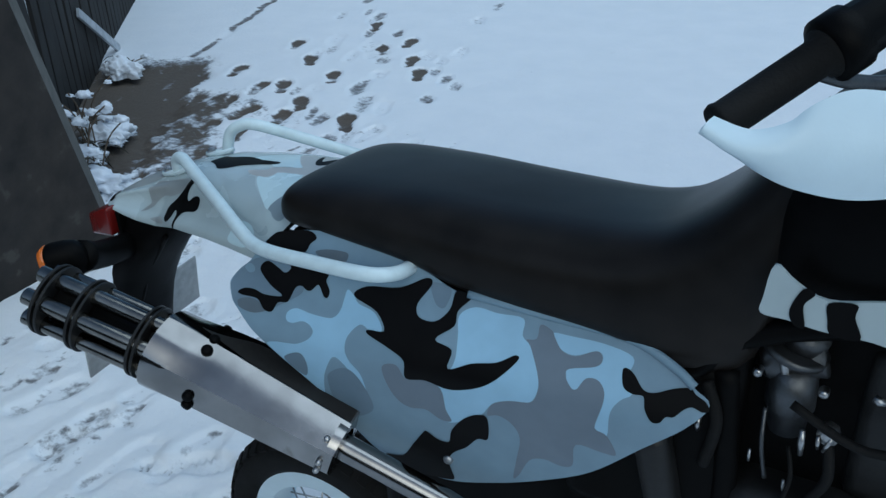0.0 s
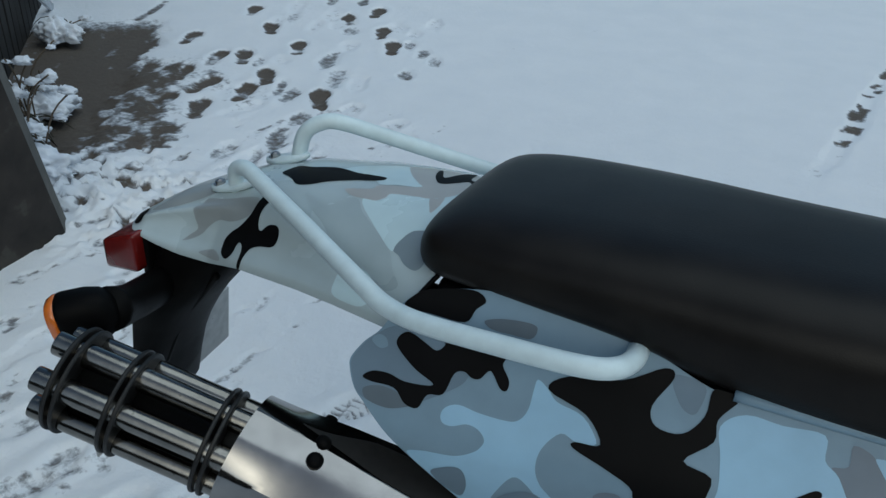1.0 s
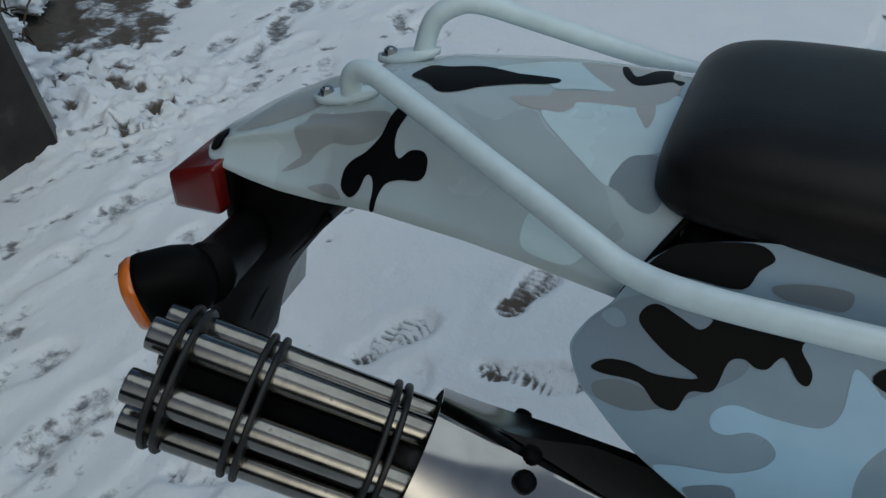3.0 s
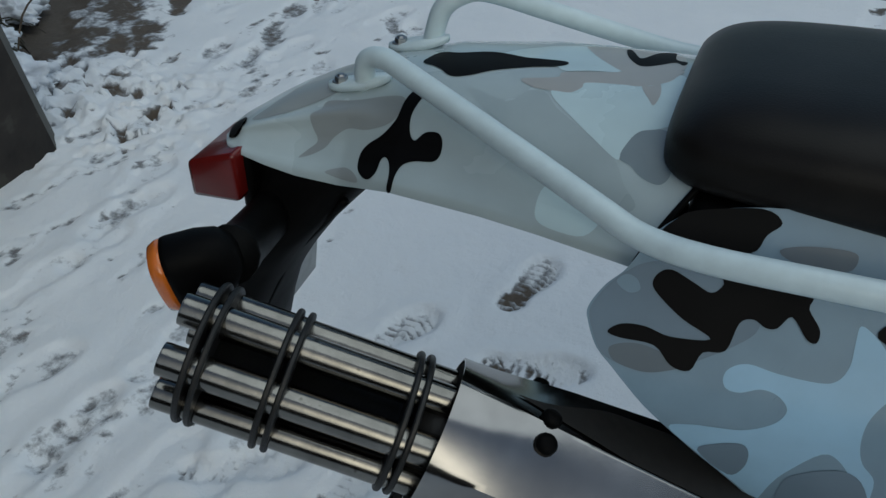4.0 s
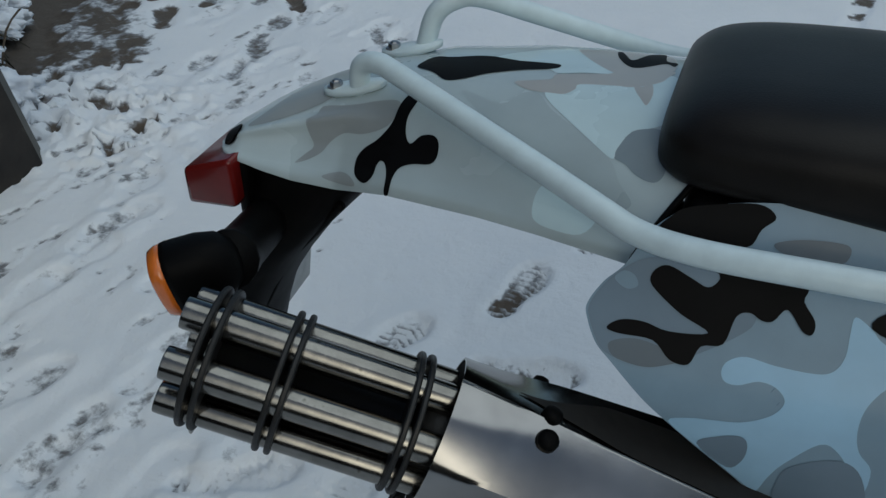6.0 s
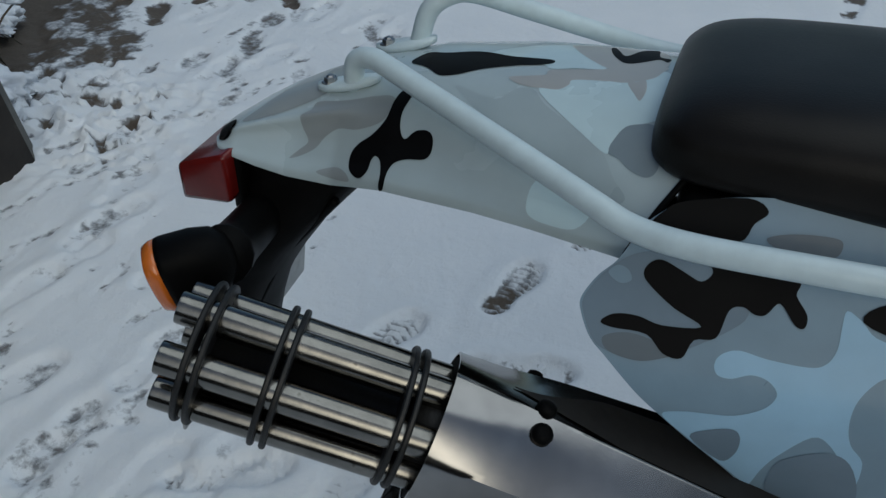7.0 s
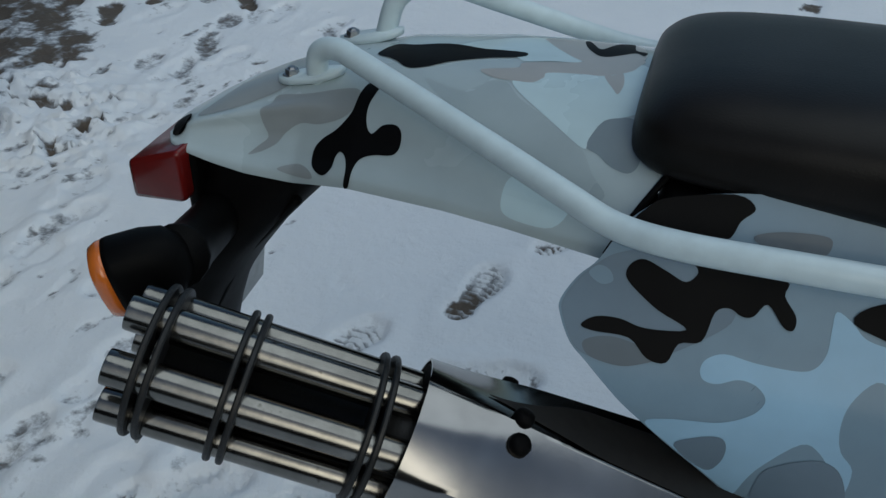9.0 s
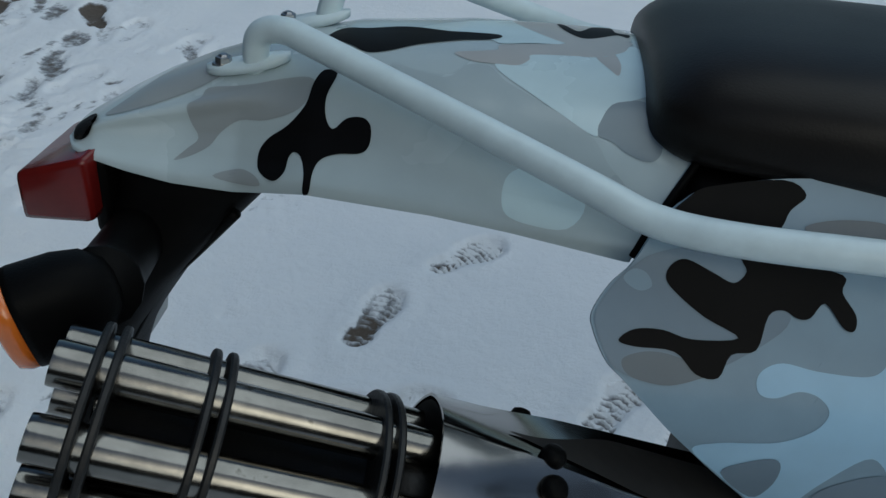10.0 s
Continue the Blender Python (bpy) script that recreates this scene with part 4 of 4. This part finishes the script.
# rear wheel
def make_wheel():
    C = Vector((0.045, YC, 0.190))
    wheel = new("rear_wheel")
    wheel.parent = bike
    tagged(wheel, "rear wheel with black tyre and white rim")
    prof = [(-0.046, 0.190), (-0.060, 0.206), (-0.060, 0.240), (-0.040, 0.262), (0.0, 0.267), (0.040, 0.262), (0.060, 0.240), (0.060, 0.206), (0.046, 0.190), (0, 0.194)]
    bm = bmesh.new()
    n = 72
    rings = [[C + Vector((r * math.cos(a), y, r * math.sin(a))) for y, r in prof] for a in (2 * math.pi * k / n for k in range(n + 1))]
    loft(rings, bm, caps=False)
    bmesh.ops.remove_doubles(bm, verts=bm.verts, dist=1e-5)
    tyre = part("tyre", bm, M_RUBBER, wheel)
    knob = block((-0.012, -0.017, -0.005), (0.012, 0.017, 0.004), 0.002)
    me = finish(knob, "tread_block", M_RUBBER, False)
    for k in range(44):
        for y, off in ((-0.040, 0), (0.0, 0.5), (0.040, 0)):
            a = 2 * math.pi * (k + off) / 44
            ob = new("tread_block", me)
            ob.parent = tyre
            rr = 0.267 if y == 0 else 0.260
            ob.matrix_basis = Matrix.Translation(C + Vector((rr * math.cos(a), y, rr * math.sin(a)))) @ Matrix.Rotation(math.pi / 2 - a, 4, "Y") @ Matrix.Rotation(y * -14, 4, "X")
    prof = [(-0.040, 0.150), (-0.047, 0.156), (-0.047, 0.191), (-0.040, 0.195), (-0.024, 0.176), (0.024, 0.176), (0.040, 0.195), (0.047, 0.191), (0.047, 0.156), (0.040, 0.150), (0.015, 0.140), (-0.015, 0.140), (-0.040, 0.150)]
    bm = bmesh.new()
    loft([[C + Vector((r * math.cos(a), y, r * math.sin(a))) for y, r in prof] for a in (2 * math.pi * k / n for k in range(n + 1))], bm, caps=False, closed=False)
    bmesh.ops.remove_doubles(bm, verts=bm.verts, dist=1e-5)
    sharp(part("rim", bm, M_GUARD, wheel, "white enamelled rim"))
    part("hub", turned(C - Vector((0, 0.06, 0)), C + Vector((0, 0.06, 0)), [(0, 0.03), (0.05, 0.055), (0.15, 0.055), (0.3, 0.032), (0.7, 0.032), (0.85, 0.055), (1, 0.05)], 28), M_ALLOY, wheel)
    for k in range(32):
        a = 2 * math.pi * k / 32
        b = a + (0.35 if k % 2 else -0.35)
        y = 0.04 if (k // 2) % 2 else -0.04
        part("spoke", tube([C + Vector((0.05 * math.cos(b), y, 0.05 * math.sin(b))), C + Vector((0.145 * math.cos(a), 0, 0.145 * math.sin(a)))], 0.0018, 6), M_BOLT, wheel)


make_wheel()


# tank, frame, engine side
# Steel slivers that stand in for small glints, placed from the camera's view.
GLINTS = [((0.877, -0.14, 0.897), (0.88, -0.14, 0.86), 0.0035), ((0.823, -0.14, 0.846), (0.824, -0.14, 0.827), 0.002), ((0.895, -0.14, 0.895), (0.897, -0.14, 0.876), 0.0022), ((0.91, -0.14, 0.899), (0.903, -0.14, 0.874), 0.0022), ((0.868, -0.14, 0.814), (0.87, -0.14, 0.797), 0.002), ((0.757, -0.14, 0.872), (0.757, -0.14, 0.85), 0.0035), ((0.941, -0.14, 0.969), (0.953, -0.14, 0.965), 0.0045)]


def make_middle():
    rows = [(0.800, 0.120, 1.03, 1.215), (0.83, 0.150, 1.035, 1.255), (0.90, 0.170, 1.04, 1.30), (1.00, 0.180, 1.05, 1.325), (1.12, 0.175, 1.06, 1.315), (1.24, 0.14, 1.08, 1.27), (1.30, 0.08, 1.11, 1.21)]
    rings = []
    for q, s in zip(spline([(x, w, 0) for x, w, *_ in rows], 4), spline([(x, a, b) for x, _, a, b in rows], 4)):
        ring = []
        for k in range(32):
            a = 2 * math.pi * k / 32
            c, n = math.cos(a), math.sin(a)
            ring.append((q.x, YC - q.y * math.copysign(abs(c) ** 0.7, c), (s.y + s.z) / 2 + (s.z - s.y) / 2 * math.copysign(abs(n) ** 0.7, n)))
        rings.append(ring)
    part("fuel_tank", loft(rings), M_PLASTIC, bike, "black fuel tank")
    def shroud(x, z, out=0.0):
        return Vector((x, -0.188 - 0.04 * (x - 0.8) - out, z))
    sh = decal("tank_shroud", [(0.818, 1.135), (0.842, 1.120), (0.875, 1.108), (0.93, 1.122), (1.02, 1.14), (1.10, 1.13), (1.06, 1.085), (0.98, 1.066), (0.925, 1.072), (0.875, 1.070), (0.840, 1.073), (0.812, 1.074), (0.812, 1.095)], shroud, M_COWL, bike, 0.02, 4)
    tagged(sh, "pale blue camouflage tank shroud")
    sheet(sh, 0.004, 0)
    for line in ([(0.850, 1.116), (0.862, 1.112), (0.853, 1.096), (0.858, 1.070), (0.846, 1.071), (0.840, 1.088)], [(0.876, 1.106), (0.902, 1.112), (0.903, 1.096), (0.912, 1.072), (0.884, 1.070), (0.878, 1.086)]):
        decal("black_patch", line, lambda u, v: shroud(u, v, 0.0034), M_BLACK, sh)
    # Made-up block: a black backdrop that closes the view through the engine bay.
    part("engine_backdrop", block((0.76, -0.085, 0.40), (1.28, 0.07, 1.08), 0.03), M_PLASTIC, bike, "black backdrop block behind the engine")
    part("airbox", block((0.58, -0.14, 0.66), (0.80, 0.10, 0.95), 0.02), M_PLASTIC, bike, "black airbox")
    part("seat_skirt", block((0.765, -0.135, 0.78), (0.805, 0.12, 1.05), 0.018), M_PLASTIC, bike, "black frame cover")
    # Drawn down below the panel so the silencer's upper side reflects black.
    part("inner_fender", block((0.25, -0.135, 0.44), (0.62, 0.11, 0.97), 0.03), M_PLASTIC, bike, "black inner rear fender")
    for s in (-0.13, 0.11):
        part("frame_tube", tube(spline([(0.10, s, 0.97), (0.40, s, 0.955), (0.70, s, 0.92), (0.83, s, 1.02), (1.20, s * 0.5, 1.10)], 6), 0.015, 12), M_PLASTIC, bike, "black frame tube")
        part("frame_tube", tube(spline([(0.78, s, 0.95), (0.80, s, 0.75), (0.80, s, 0.45), (0.86, s, 0.32)], 6), 0.016, 12), M_PLASTIC, bike, "black frame tube")
        part("swingarm", tube([(0.80, s * 0.8, 0.40), (0.035, s * 0.8, 0.192)], 0.022, 10), M_PLASTIC, bike, "black swingarm")
    carb = part("carburettor", turned((0.815, -0.09, 0.955), (0.885, -0.09, 0.975), [(0, 0.026), (0.1, 0.030), (0.4, 0.030), (0.5, 0.026), (1, 0.026)], 24), M_ALLOY, bike, "grey cast carburettor")
    part("bowl", turned((0.852, -0.095, 0.955), (0.856, -0.095, 0.86), [(0, 0.028), (0.3, 0.030), (0.6, 0.030), (0.65, 0.026), (1, 0.022)], 22), M_ALLOY, carb)
    part("clamp", turned((0.838, -0.09, 0.963), (0.846, -0.09, 0.965), [(0, 0.0325), (1, 0.0325)], 24), M_BOLT, carb)
    for p, r in (((0.815, -0.125, 0.958), 0.006), ((0.890, -0.125, 0.952), 0.006), ((0.905, -0.128, 0.897), 0.010)):
        part("screw", turned(Vector(p), Vector(p) - Vector((0, 0.014, 0)), [(0, r), (0.8, r), (1, r * 0.7)], 10), M_BOLT, carb)
    part("flange", turned((0.848, -0.10, 0.978), (0.850, -0.10, 0.986), [(0, 0.036), (0, 0.040), (1, 0.040), (1, 0.034)], 26), M_ALLOY, carb)
    part("banjo", turned((0.905, -0.124, 0.897), (0.905, -0.140, 0.897), [(0, 0.013), (1, 0.013)], 8), M_BOLT, carb)
    part("slide_cap", turned((0.856, -0.092, 0.985), (0.862, -0.092, 1.012), [(0, 0.026), (0.6, 0.027), (1, 0.02)], 22), M_ALLOY, carb)
    eng = part("engine", block((0.80, -0.15, 0.42), (1.14, 0.13, 0.78), 0.03), M_DISC, bike, "dark engine block")
    part("cylinder", block((0.93, -0.10, 0.78), (1.12, 0.085, 1.0), 0.02), M_DISC, eng)
    part("clutch_cover", turned((0.98, -0.15, 0.60), (0.98, -0.185, 0.60), [(0, 0.115), (0.5, 0.110), (0.9, 0.09), (1, 0.05)], 36), M_DISC, eng)
    for pts, m, r in (([(0.83, -0.12, 0.90), (0.835, -0.14, 0.86), (0.845, -0.13, 0.80)], M_ALLOY, 0.003), ([(0.90, -0.12, 0.90), (0.915, -0.14, 0.84), (0.90, -0.13, 0.79)], M_RUBBER, 0.007), ([(0.76, -0.14, 0.93), (0.78, -0.15, 0.88), (0.77, -0.14, 0.80)], M_RUBBER, 0.008),
                      ([(0.86, -0.14, 0.93), (0.95, -0.15, 0.90), (1.05, -0.14, 0.93)], M_RUBBER, 0.006), ([(0.865, -0.13, 0.86), (0.875, -0.15, 0.83), (0.87, -0.14, 0.78)], M_RUBBER, 0.003)):
        part("hose", tube(spline(pts, 6), r, 10), m, eng)
    for a, b, r in GLINTS:
        part("glint_sliver", tube([a, Vector(a).lerp(Vector(b), 0.5) + Vector((0, -0.002, 0)), b], [r, r * 1.2, r * 0.8], 8), M_BOLT, eng, "bright steel sliver standing in for a glint")
    part("reservoir_bracket", block((0.742, -0.188, 0.905), (0.768, -0.176, 0.919), 0.003), M_ALLOY, bike, "bright steel bracket")
    part("shock_can", turned((0.70, -0.15, 0.84), (0.73, -0.14, 0.70), [(0, 0.022), (0.1, 0.026), (0.9, 0.026), (1, 0.02)], 20), M_DISC, bike, "dark shock reservoir")
    part("side_stand", tube(spline([(0.75, 0.12, 0.36), (0.72, 0.20, 0.15), (0.70, 0.26, -0.078)], 4), 0.012, 10), M_PLASTIC, bike, "black side stand")


make_middle()


# handlebar end
def make_bar():
    a, b = Vector((0.796, -0.426, 1.362)), Vector((0.858, -0.358, 1.409))
    grip = part("grip", turned(a, b, [(0, 0.010), (0.0, 0.0155), (0.04, 0.0170), (0.08, 0.0158), (0.92, 0.0158), (0.95, 0.020), (1, 0.021)], 24), M_RUBBER, bike, "black rubber handlebar grip")
    bar = part("bar", tube(spline([b - (b - a) * 0.1, b + (b - a) * 0.4, (0.93, -0.22, 1.455), (0.97, -0.10, 1.42), (0.97, 0.05, 1.36), (0.97, 0.06, 1.28)], 6), 0.011, 14), M_PLASTIC, bike, "black handlebar")
    housing = part("switch_housing", turned(b - (b - a) * 0.02, b + (b - a) * 0.45, [(0, 0.021), (0.05, 0.027), (0.5, 0.027), (0.55, 0.023), (1, 0.022)], 20), M_PLASTIC, bike, "black throttle housing")
    lever = part("brake_lever", tube(spline([(0.850, -0.362, 1.394), (0.878, -0.330, 1.380), (0.91, -0.29, 1.375), (0.93, -0.25, 1.40)], 6), 0.0065, 10), M_ALLOY, bike, "alloy brake lever")
    up = spline([(0.755, -0.415, 1.346), (0.783, -0.404, 1.336), (0.808, -0.392, 1.343), (0.823, -0.380, 1.358), (0.842, -0.366, 1.365), (0.88, -0.345, 1.362), (0.95, -0.300, 1.366)], 6)
    lo = spline([(0.756, -0.415, 1.341), (0.774, -0.412, 1.325), (0.797, -0.404, 1.308), (0.822, -0.394, 1.296), (0.858, -0.378, 1.289), (0.900, -0.358, 1.295), (0.965, -0.312, 1.312)], 6)
    rings = []
    for p, q in zip(up, lo):
        rings.append([p.lerp(q, t) + Vector((0.013, 0, 0.011)) + Vector((-0.004, -0.014, 0.0)) * math.sin(math.pi * t) for t in (k / 10 for k in range(11))])
    guard = part("hand_guard", loft(rings, closed=False), M_GUARD, bike, "scuffed white plastic hand guard")
    sheet(guard, 0.004, 1)
    for ob in (grip, bar, housing, lever):
        ob.location = (-0.018, 0.033, -0.012)
    guard.location = (0.011, -0.005, 0.007)


make_bar()
